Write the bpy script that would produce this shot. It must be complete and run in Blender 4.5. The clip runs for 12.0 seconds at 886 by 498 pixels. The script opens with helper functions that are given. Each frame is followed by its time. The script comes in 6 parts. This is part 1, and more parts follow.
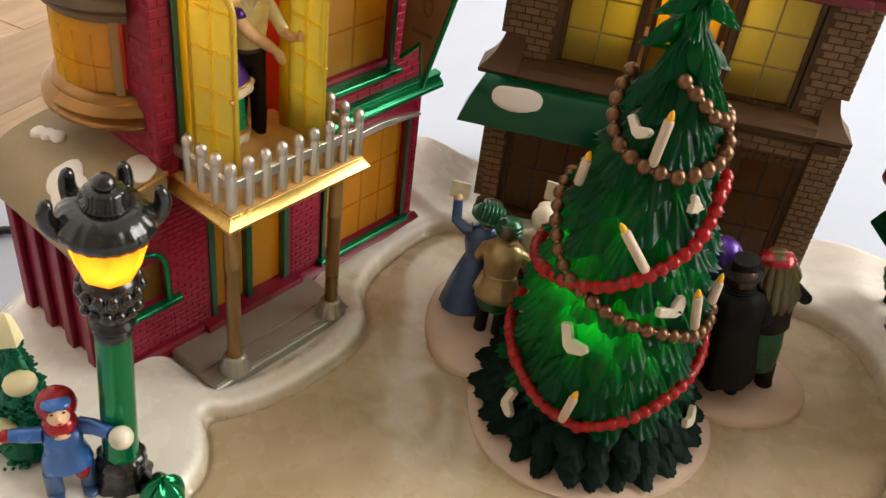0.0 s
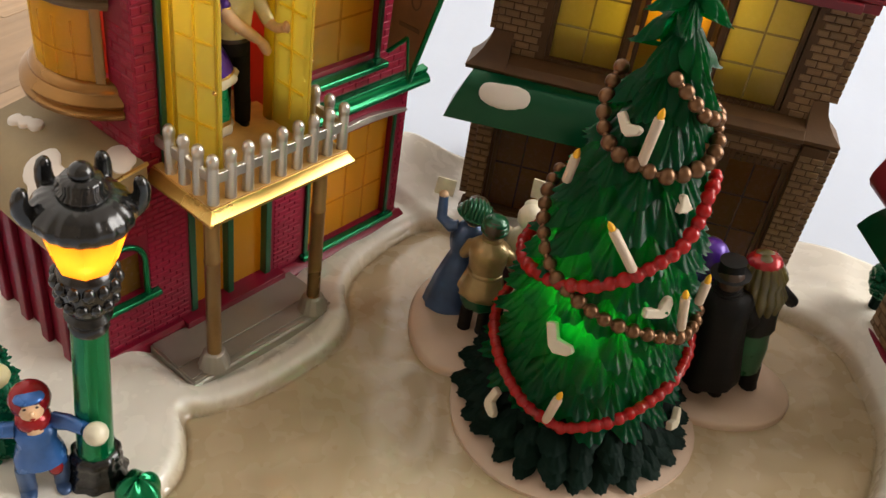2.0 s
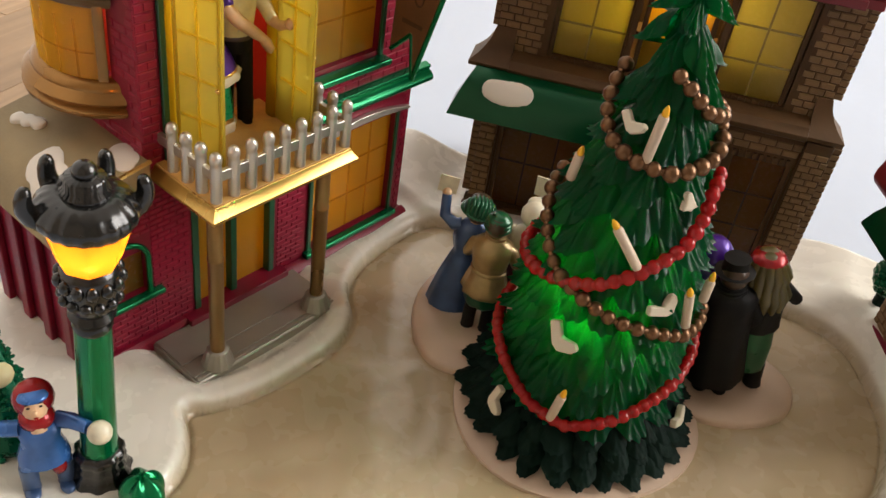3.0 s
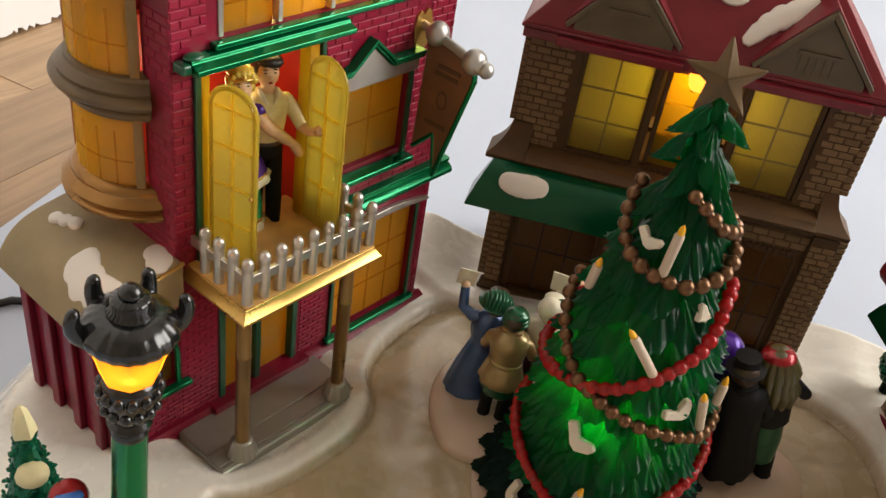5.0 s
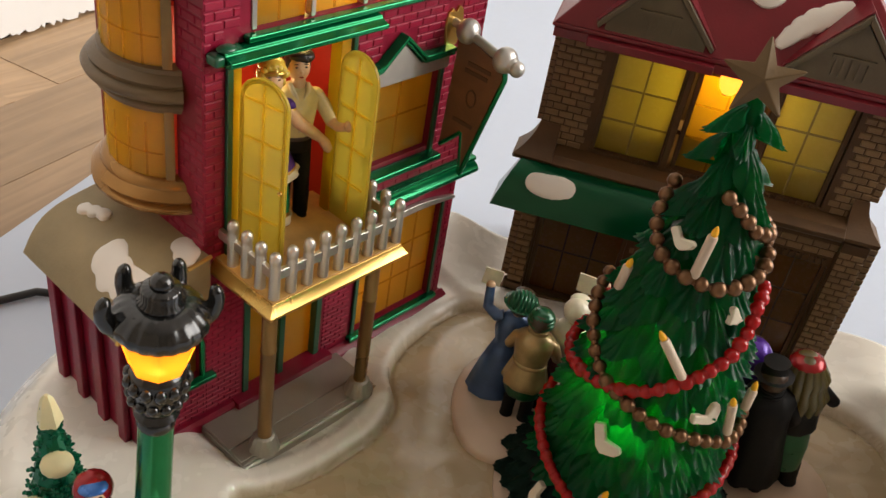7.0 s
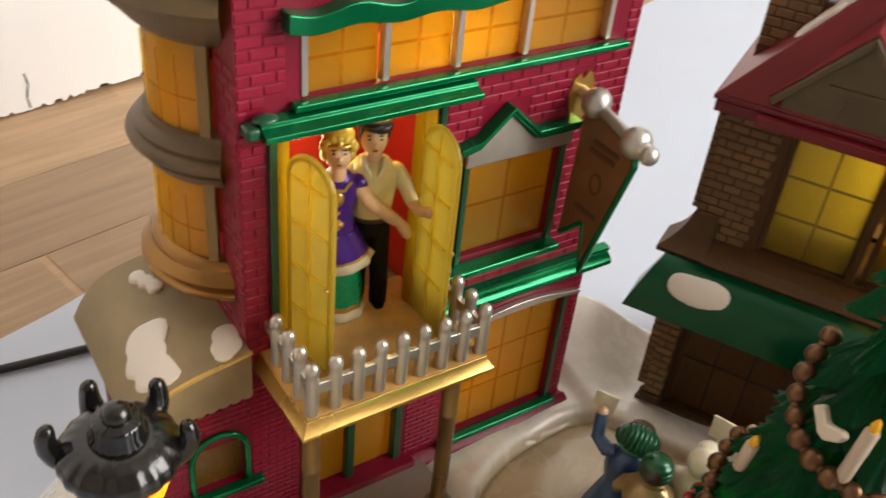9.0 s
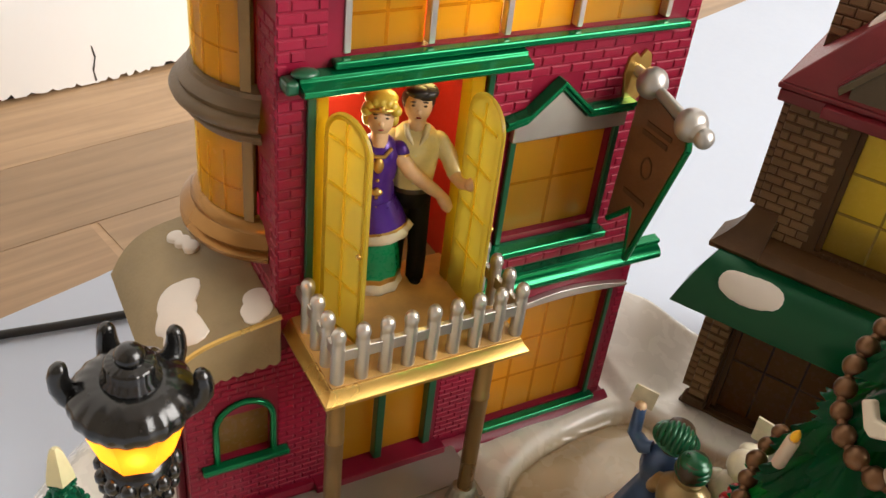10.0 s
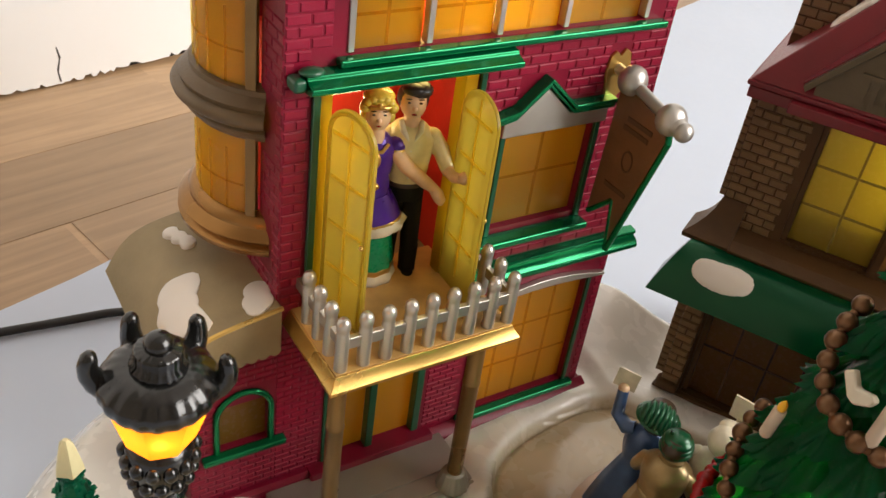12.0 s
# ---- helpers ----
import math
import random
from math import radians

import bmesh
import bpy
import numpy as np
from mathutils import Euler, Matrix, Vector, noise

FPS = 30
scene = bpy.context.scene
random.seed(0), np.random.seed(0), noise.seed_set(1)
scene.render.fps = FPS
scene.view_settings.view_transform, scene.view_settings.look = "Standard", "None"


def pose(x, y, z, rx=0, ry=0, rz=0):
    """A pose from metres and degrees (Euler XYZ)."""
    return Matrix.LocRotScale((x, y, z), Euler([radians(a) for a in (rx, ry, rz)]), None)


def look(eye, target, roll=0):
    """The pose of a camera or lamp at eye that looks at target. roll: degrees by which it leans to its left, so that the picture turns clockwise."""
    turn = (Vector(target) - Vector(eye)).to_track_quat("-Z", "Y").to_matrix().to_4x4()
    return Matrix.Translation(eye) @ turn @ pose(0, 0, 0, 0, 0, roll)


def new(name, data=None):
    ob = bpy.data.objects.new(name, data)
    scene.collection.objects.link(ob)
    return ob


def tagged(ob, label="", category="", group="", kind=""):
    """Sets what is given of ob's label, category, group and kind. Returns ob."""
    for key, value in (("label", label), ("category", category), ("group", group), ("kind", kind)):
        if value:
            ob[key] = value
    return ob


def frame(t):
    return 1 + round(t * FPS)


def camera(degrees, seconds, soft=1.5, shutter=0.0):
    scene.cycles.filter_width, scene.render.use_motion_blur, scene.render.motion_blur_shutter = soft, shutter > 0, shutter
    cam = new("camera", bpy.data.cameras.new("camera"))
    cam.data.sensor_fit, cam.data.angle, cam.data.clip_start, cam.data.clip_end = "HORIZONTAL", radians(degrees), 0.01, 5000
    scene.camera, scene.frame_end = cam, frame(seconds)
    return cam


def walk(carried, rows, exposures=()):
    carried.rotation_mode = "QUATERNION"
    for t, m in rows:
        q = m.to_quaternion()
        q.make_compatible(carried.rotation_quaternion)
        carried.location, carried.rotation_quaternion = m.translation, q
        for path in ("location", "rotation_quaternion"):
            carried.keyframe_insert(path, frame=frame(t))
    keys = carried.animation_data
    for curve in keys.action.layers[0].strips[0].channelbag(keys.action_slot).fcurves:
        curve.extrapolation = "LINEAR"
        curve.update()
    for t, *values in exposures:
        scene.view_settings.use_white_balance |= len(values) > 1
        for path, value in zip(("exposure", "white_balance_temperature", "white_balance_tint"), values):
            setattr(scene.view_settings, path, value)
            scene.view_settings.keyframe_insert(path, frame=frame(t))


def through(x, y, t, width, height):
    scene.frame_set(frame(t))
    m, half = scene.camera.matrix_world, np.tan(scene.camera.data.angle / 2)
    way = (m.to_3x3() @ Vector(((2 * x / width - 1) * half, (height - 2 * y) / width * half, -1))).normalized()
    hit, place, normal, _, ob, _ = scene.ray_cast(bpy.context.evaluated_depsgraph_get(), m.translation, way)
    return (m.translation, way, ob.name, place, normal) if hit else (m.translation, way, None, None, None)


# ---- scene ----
cam = camera(50.97, 12.0, shutter=0.3)
PATH = [
    (0, (0.1900, -0.1409, 0.2487), (0.14227, -0.07768, 0.18766), 7.96),
    (0.5, (0.1901, -0.1387, 0.2452), (0.14325, -0.07465, 0.18431), 8.94),
    (1, (0.1887, -0.1393, 0.2440), (0.14255, -0.07487, 0.18309), 9.72),
    (1.5, (0.1886, -0.1391, 0.2453), (0.14225, -0.07477, 0.18440), 9.53),
    (2, (0.1878, -0.1389, 0.2452), (0.14145, -0.07446, 0.18435), 9.60),
    (2.5, (0.1866, -0.1391, 0.2458), (0.14033, -0.07471, 0.18490), 9.62),
    (3, (0.1867, -0.1387, 0.2452), (0.14047, -0.07457, 0.18402), 9.50),
    (3.5, (0.1853, -0.1387, 0.2461), (0.13856, -0.07426, 0.18550), 9.22),
    (3.7, (0.1840, -0.1383, 0.2525), (0.13658, -0.07382, 0.19252), 8.88),
    (5.3, (0.1770, -0.1441, 0.2667), (0.12846, -0.07848, 0.20903), 9.71),
    (5.5, (0.1769, -0.1450, 0.2646), (0.12851, -0.07935, 0.20674), 9.88),
    (6, (0.1749, -0.1459, 0.2624), (0.12665, -0.08025, 0.20444), 10.23),
    (6.5, (0.1746, -0.1457, 0.2645), (0.12582, -0.08015, 0.20688), 10.27),
    (8.3, (0.1684, -0.1295, 0.2578), (0.11355, -0.06841, 0.20069), 8.56),
    (8.5, (0.1618, -0.1135, 0.2591), (0.10563, -0.05324, 0.20234), 8.21),
    (8.7, (0.1536, -0.0915, 0.2652), (0.09467, -0.03429, 0.20813), 7.56),
    (9, (0.1531, -0.0732, 0.2545), (0.08743, -0.02531, 0.19624), 6.28),
    (9.5, (0.1569, -0.0649, 0.2441), (0.08761, -0.02294, 0.18551), 5.70),
    (10, (0.1566, -0.0665, 0.2424), (0.08703, -0.02403, 0.18443), 7.02),
    (10.5, (0.1593, -0.0685, 0.2382), (0.08866, -0.02771, 0.18029), 6.45),
    (11, (0.1574, -0.0687, 0.2379), (0.08698, -0.02748, 0.18018), 6.92),
    (11.5, (0.1568, -0.0700, 0.2394), (0.08752, -0.02669, 0.18177), 7.68),
    (12, (0.1586, -0.0838, 0.2448), (0.09179, -0.03620, 0.18753), 8.54),
]
walk(cam, [(t, look(eye, target, roll)) for t, eye, target, roll in PATH],
     exposures=[(0.0, 0.40), (0.8, 0.31), (3.5, 0.26), (5.5, 0.09), (6.5, 0.07), (8.5, 0.12), (9.2, 0.26), (10.0, 0.36), (11.0, 0.27), (12.0, 0.22)])

# One unit of the plan (U) is 5 cm: the village is a table-top model.
K = 0.05

# ---------------------------------------------------------------- light
FLOOR_Z = -0.34
world = bpy.data.worlds.new("sky")
scene.world = world
world.use_nodes = True
wn = world.node_tree
sky = wn.nodes.new("ShaderNodeTexSky")
sky.sky_type = "NISHITA"
sky.sun_disc = False
sky.sun_elevation = radians(30)
sky.sun_rotation = radians(40)
wn.links.new(sky.outputs[0], wn.nodes["Background"].inputs[0])
wn.nodes["Background"].inputs[1].default_value = 0.12


def lamp(name, kind, power, colour, m, size=0.1, size_y=None, soft=None):
    data = bpy.data.lights.new(name, kind)
    data.energy, data.color = power, colour
    if kind == "AREA":
        data.shape, data.size, data.size_y = "RECTANGLE", size, size_y or size
    if kind == "POINT":
        data.shadow_soft_size = size
    ob = new(name, data)
    ob.matrix_world = m
    return ob


# daylight in the room's window, and the little bulbs inside the models
window_light = lamp("window_daylight", "AREA", 88.0, (1.0, 0.955, 0.90), look((1.593, 1.817, 1.15), (-0.176, 0.412, 0.0)), 1.9, 1.85)
lamp("house_bulb", "POINT", 0.075, (1.0, 0.77, 0.23), pose(-1.25 * K, 1.25 * K, 3.05 * K), 0.012)
lamp("house_bulb_low", "POINT", 0.028, (1.0, 0.62, 0.19), pose(-1.3 * K, 1.5 * K, 0.6 * K), 0.01)
lamp("doorway_bulb", "POINT", 0.014, (1.0, 0.80, 0.42), pose(-1.0 * K, 0.52 * K, 2.45 * K), 0.006)
lamp("brick_house_bulb", "POINT", 0.085, (1.0, 0.8, 0.3), pose(0.66 * K, 4.22 * K, 2.42 * K), 0.012)
lamp("tree_bulb", "POINT", 0.14, (0.03, 1.0, 0.24), pose(1.84 * K, 1.53 * K, 1.17 * K), 0.014)

# ---------------------------------------------------------------- materials
def material(name, colour, rough=0.4, metal=0.0, vary=0.12, scale=60.0, bump=0.15, fine=900.0, coat=0.0, spec=0.5, rand=0.0):
    """A painted or bare surface: two sizes of mottling, worn gloss and fine relief."""
    m = bpy.data.materials.new(name)
    m.use_nodes = True
    n, l = m.node_tree.nodes, m.node_tree.links
    p = n["Principled BSDF"]
    p.inputs["Roughness"].default_value = rough
    p.inputs["Metallic"].default_value = metal
    p.inputs["Coat Weight"].default_value = coat
    p.inputs["Coat Roughness"].default_value = 0.15
    p.inputs["Specular IOR Level"].default_value = spec
    co = n.new("ShaderNodeTexCoord")
    big, small = n.new("ShaderNodeTexNoise"), n.new("ShaderNodeTexNoise")
    big.inputs["Scale"].default_value, small.inputs["Scale"].default_value = scale, fine
    big.inputs["Detail"].default_value = 4
    for t in (big, small):
        l.new(co.outputs["Object"], t.inputs["Vector"])
    ramp = n.new("ShaderNodeMapRange")
    ramp.inputs["From Min"].default_value, ramp.inputs["From Max"].default_value = 0.3, 0.7
    ramp.inputs["To Min"].default_value, ramp.inputs["To Max"].default_value = 1 - vary, 1 + vary
    l.new(big.outputs["Fac"], ramp.inputs["Value"])
    value = ramp.outputs["Result"]
    if rand:
        info = n.new("ShaderNodeObjectInfo")
        spread = n.new("ShaderNodeMapRange")
        spread.inputs["To Min"].default_value, spread.inputs["To Max"].default_value = 1 - rand, 1 + rand
        l.new(info.outputs["Random"], spread.inputs["Value"])
        both = n.new("ShaderNodeMath")
        both.operation = "MULTIPLY"
        l.new(value, both.inputs[0]), l.new(spread.outputs["Result"], both.inputs[1])
        value = both.outputs[0]
    mix = n.new("ShaderNodeVectorMath")
    mix.operation = "SCALE"
    mix.inputs[0].default_value = colour
    l.new(value, mix.inputs["Scale"])
    l.new(mix.outputs["Vector"], p.inputs["Base Color"])
    gloss = n.new("ShaderNodeMapRange")
    gloss.inputs["To Min"].default_value, gloss.inputs["To Max"].default_value = max(0.03, rough - (0.04 if metal > 0.15 else 0.1)), min(1, rough + (0.05 if metal > 0.15 else 0.12))
    l.new((big if metal > 0.15 else small).outputs["Fac"], gloss.inputs["Value"])
    l.new(gloss.outputs["Result"], p.inputs["Roughness"])
    if bump:
        add = n.new("ShaderNodeMath")
        add.operation = "ADD"
        l.new(big.outputs["Fac"], add.inputs[0]), l.new(small.outputs["Fac"], add.inputs[1])
        b = n.new("ShaderNodeBump")
        b.inputs["Strength"].default_value, b.inputs["Distance"].default_value = bump, 0.0004
        l.new(add.outputs[0], b.inputs["Height"])
        l.new(b.outputs["Normal"], p.inputs["Normal"])
    return m


def translucent(name, colour, through, rough=0.25, weight=0.6, scale=70.0, coat=0.3):
    """Moulded translucent plastic: partly diffuse, partly letting light through, glossy."""
    m = material(name, colour, rough, 0, 0.1, scale, 0.05, 500, coat=coat)
    n, l = m.node_tree.nodes, m.node_tree.links
    t = n.new("ShaderNodeBsdfTranslucent")
    t.inputs["Color"].default_value = (*through, 1)
    mix = n.new("ShaderNodeMixShader")
    mix.inputs[0].default_value = weight
    l.new(n["Principled BSDF"].outputs[0], mix.inputs[1])
    l.new(t.outputs[0], mix.inputs[2])
    l.new(mix.outputs[0], n["Material Output"].inputs["Surface"])
    return m


def glowing(name, colour, strength):
    m = bpy.data.materials.new(name)
    m.use_nodes = True
    p = m.node_tree.nodes["Principled BSDF"]
    p.inputs["Base Color"].default_value = (*colour, 1)
    p.inputs["Emission Color"].default_value = (*colour, 1)
    p.inputs["Emission Strength"].default_value = strength
    p.inputs["Roughness"].default_value = 0.25
    return m


RED = material("maroon_plastic", (0.20, 0.005, 0.024), 0.36, 0, 0.12, 90, 0.12, spec=0.35)
RED_BRICK = material("maroon_brick", (0.25, 0.007, 0.031), 0.36, 0, 0.12, 120, 0.15, spec=0.35, rand=0.1)
RED_IN = material("red_interior", (0.55, 0.03, 0.015), 0.45)
GREEN = material("green_metallic_paint", (0.001, 0.20, 0.070), 0.2, 0.65, 0.15, 60, 0.03, 2200, coat=0.12)
AWNING = material("awning_green_paint", (0.0, 0.070, 0.025), 0.2, 0.45, 0.15, 30, 0.02, 300, coat=0.25, spec=0.3)
GREEN_DARK = material("dark_green_paint", (0.004, 0.07, 0.03), 0.32, 0.0, 0.15, 50, 0.12, coat=0.3)
GOLD = material("gold_paint", (0.66, 0.42, 0.12), 0.28, 0.85, 0.1, 50, 0.02, 2600)
BRONZE = material("bronze_paint", (0.26, 0.15, 0.05), 0.28, 0.6, 0.18, 60, 0.03, 2200)
COPPERY = material("coppery_bronze_paint", (0.31, 0.155, 0.043), 0.24, 0.7, 0.18, 50, 0.03, 2200)
SILVER = material("silver_paint", (0.60, 0.565, 0.51), 0.33, 0.85, 0.1, 60, 0.025, 2600)
PEWTER = material("pewter_paint", (0.37, 0.345, 0.29), 0.38, 0.55, 0.06, 70, 0.03, 2200)
DARKTAN = material("brown_moulding_paint", (0.16, 0.105, 0.05), 0.42, 0.15, 0.2, 45, 0.2)
TAN = material("tan_roof_paint", (0.31, 0.235, 0.12), 0.55, 0.0, 0.2, 45, 0.25)
BROWN = material("brown_plastic", (0.095, 0.05, 0.02), 0.48, 0, 0.18, 70, 0.2, spec=0.28)
BROWN_BRICK = material("brown_brick", (0.22, 0.135, 0.06), 0.45, 0, 0.15, 120, 0.2, rand=0.14)
BROWN_LIGHT = material("khaki_paint", (0.24, 0.19, 0.115), 0.55, 0, 0.15, 60, 0.2)
SNOW = material("painted_snow", (0.80, 0.74, 0.66), 0.35, 0, 0.06, 40, 0.15)
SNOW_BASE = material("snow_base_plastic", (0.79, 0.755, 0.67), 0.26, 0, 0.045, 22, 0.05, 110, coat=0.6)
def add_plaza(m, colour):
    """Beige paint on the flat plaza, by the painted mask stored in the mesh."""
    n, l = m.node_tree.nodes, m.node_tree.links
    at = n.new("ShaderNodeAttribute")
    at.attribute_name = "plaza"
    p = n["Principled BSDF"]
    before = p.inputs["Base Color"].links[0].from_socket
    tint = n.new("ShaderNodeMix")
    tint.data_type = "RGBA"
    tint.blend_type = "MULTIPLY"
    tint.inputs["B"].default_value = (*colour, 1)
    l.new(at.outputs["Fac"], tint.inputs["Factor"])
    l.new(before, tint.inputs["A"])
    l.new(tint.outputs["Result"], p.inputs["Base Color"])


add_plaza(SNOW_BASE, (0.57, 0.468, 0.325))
SHEET = material("white_sheet", (0.54, 0.605, 0.72), 0.5, 0, 0.03, 6, 0.1, 200)
BLACK = material("black_gloss_paint", (0.006, 0.006, 0.006), 0.22, 0, 0.3, 60, 0.1, coat=0.35)
WHITE = material("white_paint", (0.78, 0.75, 0.66), 0.4)
# for the unseen walls: darker than the back wall, to limit bounced fill
FILL_WALL = material("fill_wall_beige", (0.46, 0.40, 0.33), 0.85, 0, 0.05, 4, 0.2, 90)
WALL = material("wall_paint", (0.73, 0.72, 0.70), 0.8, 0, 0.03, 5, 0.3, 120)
# for the unseen ceiling: its albedo sets the fill from above
FILL_CEIL = material("fill_ceiling_tone", (0.60, 0.57, 0.54), 0.85, 0, 0.03, 4, 0.2, 90)
PANE = translucent("amber_pane", (0.30, 0.22, 0.025), (0.90, 0.62, 0.07), 0.22, 0.6)
PANE_A = translucent("dull_amber_pane", (0.20, 0.11, 0.02), (0.7, 0.4, 0.06), 0.25, 0.35)
PANE_Y = translucent("yellow_pane", (0.42, 0.31, 0.02), (0.95, 0.76, 0.10), 0.16, 0.66, 35)
def see_through(m, share, tint):
    """Lets part of the light pass straight, as clear tinted plastic does."""
    n, l = m.node_tree.nodes, m.node_tree.links
    t, mix = n.new("ShaderNodeBsdfTransparent"), n.new("ShaderNodeMixShader")
    t.inputs["Color"].default_value = (*tint, 1)
    mix.inputs[0].default_value = share
    l.new(n["Material Output"].inputs["Surface"].links[0].from_socket, mix.inputs[1])
    l.new(t.outputs[0], mix.inputs[2])
    l.new(mix.outputs[0], n["Material Output"].inputs["Surface"])


PANE_L = translucent("yellow_door_plastic", (0.40, 0.32, 0.06), (0.88, 0.76, 0.20), 0.18, 0.55, 35)
see_through(PANE_L, 0.36, (0.95, 0.84, 0.36))
PANE_D = translucent("dim_brown_pane", (0.12, 0.055, 0.014), (0.85, 0.40, 0.06), 0.25, 0.45)
PANE_B = translucent("pale_yellow_pane", (0.35, 0.28, 0.06), (0.95, 0.85, 0.25), 0.25, 0.6)
RIB = translucent("amber_rib_plastic", (0.62, 0.36, 0.05), (1.0, 0.78, 0.24), 0.25, 0.85)
RIB_Y = translucent("yellow_rib_plastic", (0.74, 0.56, 0.10), (1.0, 0.88, 0.32), 0.25, 0.85)
see_through(RIB, 0.72, (1.0, 0.9, 0.5))
see_through(RIB_Y, 0.35, (1.0, 0.92, 0.5))
RIB_B = material("olive_rib_plastic", (0.30, 0.23, 0.05), 0.3)
FIR = translucent("fir_plastic", (0.0, 0.036, 0.015), (0.0, 0.62, 0.15), 0.24, 0.34, 70, 0.0)
FIR.node_tree.nodes["Principled BSDF"].inputs["Specular IOR Level"].default_value = 0.15
FIR_CORE = translucent("clear_fir_plastic", (0.0, 0.06, 0.03), (0.02, 0.8, 0.25), 0.3, 0.75, 70, 0.0)
FIR_DARK = material("dark_fir", (0.0006, 0.010, 0.006), 0.65, 0, 0.2, 60, 0.1, spec=0.12)
TINSEL = material("green_tinsel_paint", (0.0, 0.11, 0.05), 0.22, 0.5, 0.25, 120, 0.3)
RUBY = translucent("red_bead_plastic", (0.36, 0.010, 0.012), (1.0, 0.09, 0.07), 0.08, 0.45)
COPPER = material("copper_bead_paint", (0.150, 0.075, 0.034), 0.3, 0.7, 0.2, 90, 0.1)
CANDLE = material("candle_paint", (0.54, 0.43, 0.32), 0.45)
MOUND = material("beige_mound_plastic", (0.58, 0.44, 0.33), 0.34, 0, 0.12, 30, 0.1, 160)
FLAME = material("flame_paint", (0.8, 0.42, 0.01), 0.35)
ORNAMENT = material("cream_ornament_paint", (0.62, 0.55, 0.42), 0.35)
STAR = material("dull_bronze_paint", (0.12, 0.075, 0.032), 0.42, 0.2, 0.2, 60, 0.15, spec=0.3)
DORMER = material("dormer_khaki_paint", (0.125, 0.094, 0.052), 0.5, 0, 0.15, 60, 0.2)
LAMPGLASS = translucent("lit_lamp_glass", (0.7, 0.30, 0.03), (0.8, 0.34, 0.035), 0.2, 0.8)
see_through(LAMPGLASS, 0.3, (1.0, 0.62, 0.2))
RUBBER = material("black_rubber", (0.012, 0.012, 0.012), 0.5)
GAP = material("dark_gap", (0.03, 0.024, 0.02), 0.9)


def wood_material():
    m = material("laminate_oak", (0.41, 0.27, 0.152), 0.38, 0, 0.1, 10, 0.08, 200, rand=0.16)
    n, l = m.node_tree.nodes, m.node_tree.links
    co = n.new("ShaderNodeTexCoord")
    mp = n.new("ShaderNodeMapping")
    mp.inputs["Scale"].default_value = (60, 4, 4)
    info = n.new("ShaderNodeObjectInfo")
    shift = n.new("ShaderNodeVectorMath")
    shift.operation = "SCALE"
    shift.inputs[0].default_value = (3, 7, 1)
    l.new(info.outputs["Random"], shift.inputs["Scale"])
    l.new(shift.outputs["Vector"], mp.inputs["Location"])
    l.new(co.outputs["Object"], mp.inputs["Vector"])
    grain = n.new("ShaderNodeTexNoise")
    grain.inputs["Scale"].default_value, grain.inputs["Detail"].default_value = 1.6, 8
    grain.inputs["Distortion"].default_value = 1.4
    l.new(mp.outputs["Vector"], grain.inputs["Vector"])
    r = n.new("ShaderNodeMapRange")
    r.inputs["From Min"].default_value, r.inputs["From Max"].default_value = 0.3, 0.7
    r.inputs["To Min"].default_value, r.inputs["To Max"].default_value = 0.80, 1.16
    l.new(grain.outputs["Fac"], r.inputs["Value"])
    p = n["Principled BSDF"]
    before = p.inputs["Base Color"].links[0].from_socket
    mul = n.new("ShaderNodeVectorMath")
    mul.operation = "SCALE"
    l.new(before, mul.inputs[0])
    l.new(r.outputs["Result"], mul.inputs["Scale"])
    l.new(mul.outputs["Vector"], p.inputs["Base Color"])
    return m


WOOD = wood_material()

# ---------------------------------------------------------------- mesh tools
ORIGINS = {}


def thing(name, at=(0, 0, 0), turn=0.0, label="", category="", group="", kind="", local=False):
    """An Empty at the base of a thing. Its parts are drawn in plan units, about at unless local."""
    ob = new(name)
    ob.empty_display_size = 0.01
    ob.matrix_world = pose(at[0] * K, at[1] * K, at[2] * K, 0, 0, turn)
    ORIGINS[ob.name] = Vector((0, 0, 0)) if local else Vector(at)
    return tagged(ob, label, category, group, kind)


def finish(bm, name, mats, org, smooth):
    bmesh.ops.recalc_face_normals(bm, faces=bm.faces)
    for v in bm.verts:
        v.co = (v.co - org) * K
    me = bpy.data.meshes.new(name)
    bm.to_mesh(me)
    bm.free()
    for m in mats if isinstance(mats, (list, tuple)) else [mats]:
        me.materials.append(m)
    if smooth:
        me.polygons.foreach_set("use_smooth", [True] * len(me.polygons))
    return me


def part(name, bm, mat, parent, label="", smooth=False, bevel=0.0, segments=2):
    """One mesh under a thing or under a part."""
    org = ORIGINS[parent.name]
    ob = new(name, finish(bm, name, mat, org, smooth or bevel > 0))
    ob.parent = parent
    ORIGINS[ob.name] = org
    if bevel:
        b = ob.modifiers.new("edge", "BEVEL")
        b.width, b.segments, b.limit_method, b.angle_limit = bevel * K, segments, "ANGLE", radians(40)
        b.harden_normals = True
    if smooth and not bevel:
        ob.data.set_sharp_from_angle(angle=radians(50))
    return tagged(ob, label) if label else ob


def solid(name, bm, mat, label, category="", kind="", smooth=False, bevel=0.0, at=(0, 0, 0), group=""):
    """A thing that is one mesh."""
    org = Vector(at)
    ob = new(name, finish(bm, name, mat, org, smooth or bevel > 0))
    ob.location = org * K
    ORIGINS[ob.name] = org
    if bevel:
        b = ob.modifiers.new("edge", "BEVEL")
        b.width, b.segments, b.limit_method, b.angle_limit = bevel * K, 2, "ANGLE", radians(40)
    if smooth and not bevel:
        ob.data.set_sharp_from_angle(angle=radians(50))
    return tagged(ob, label, category, group, kind)


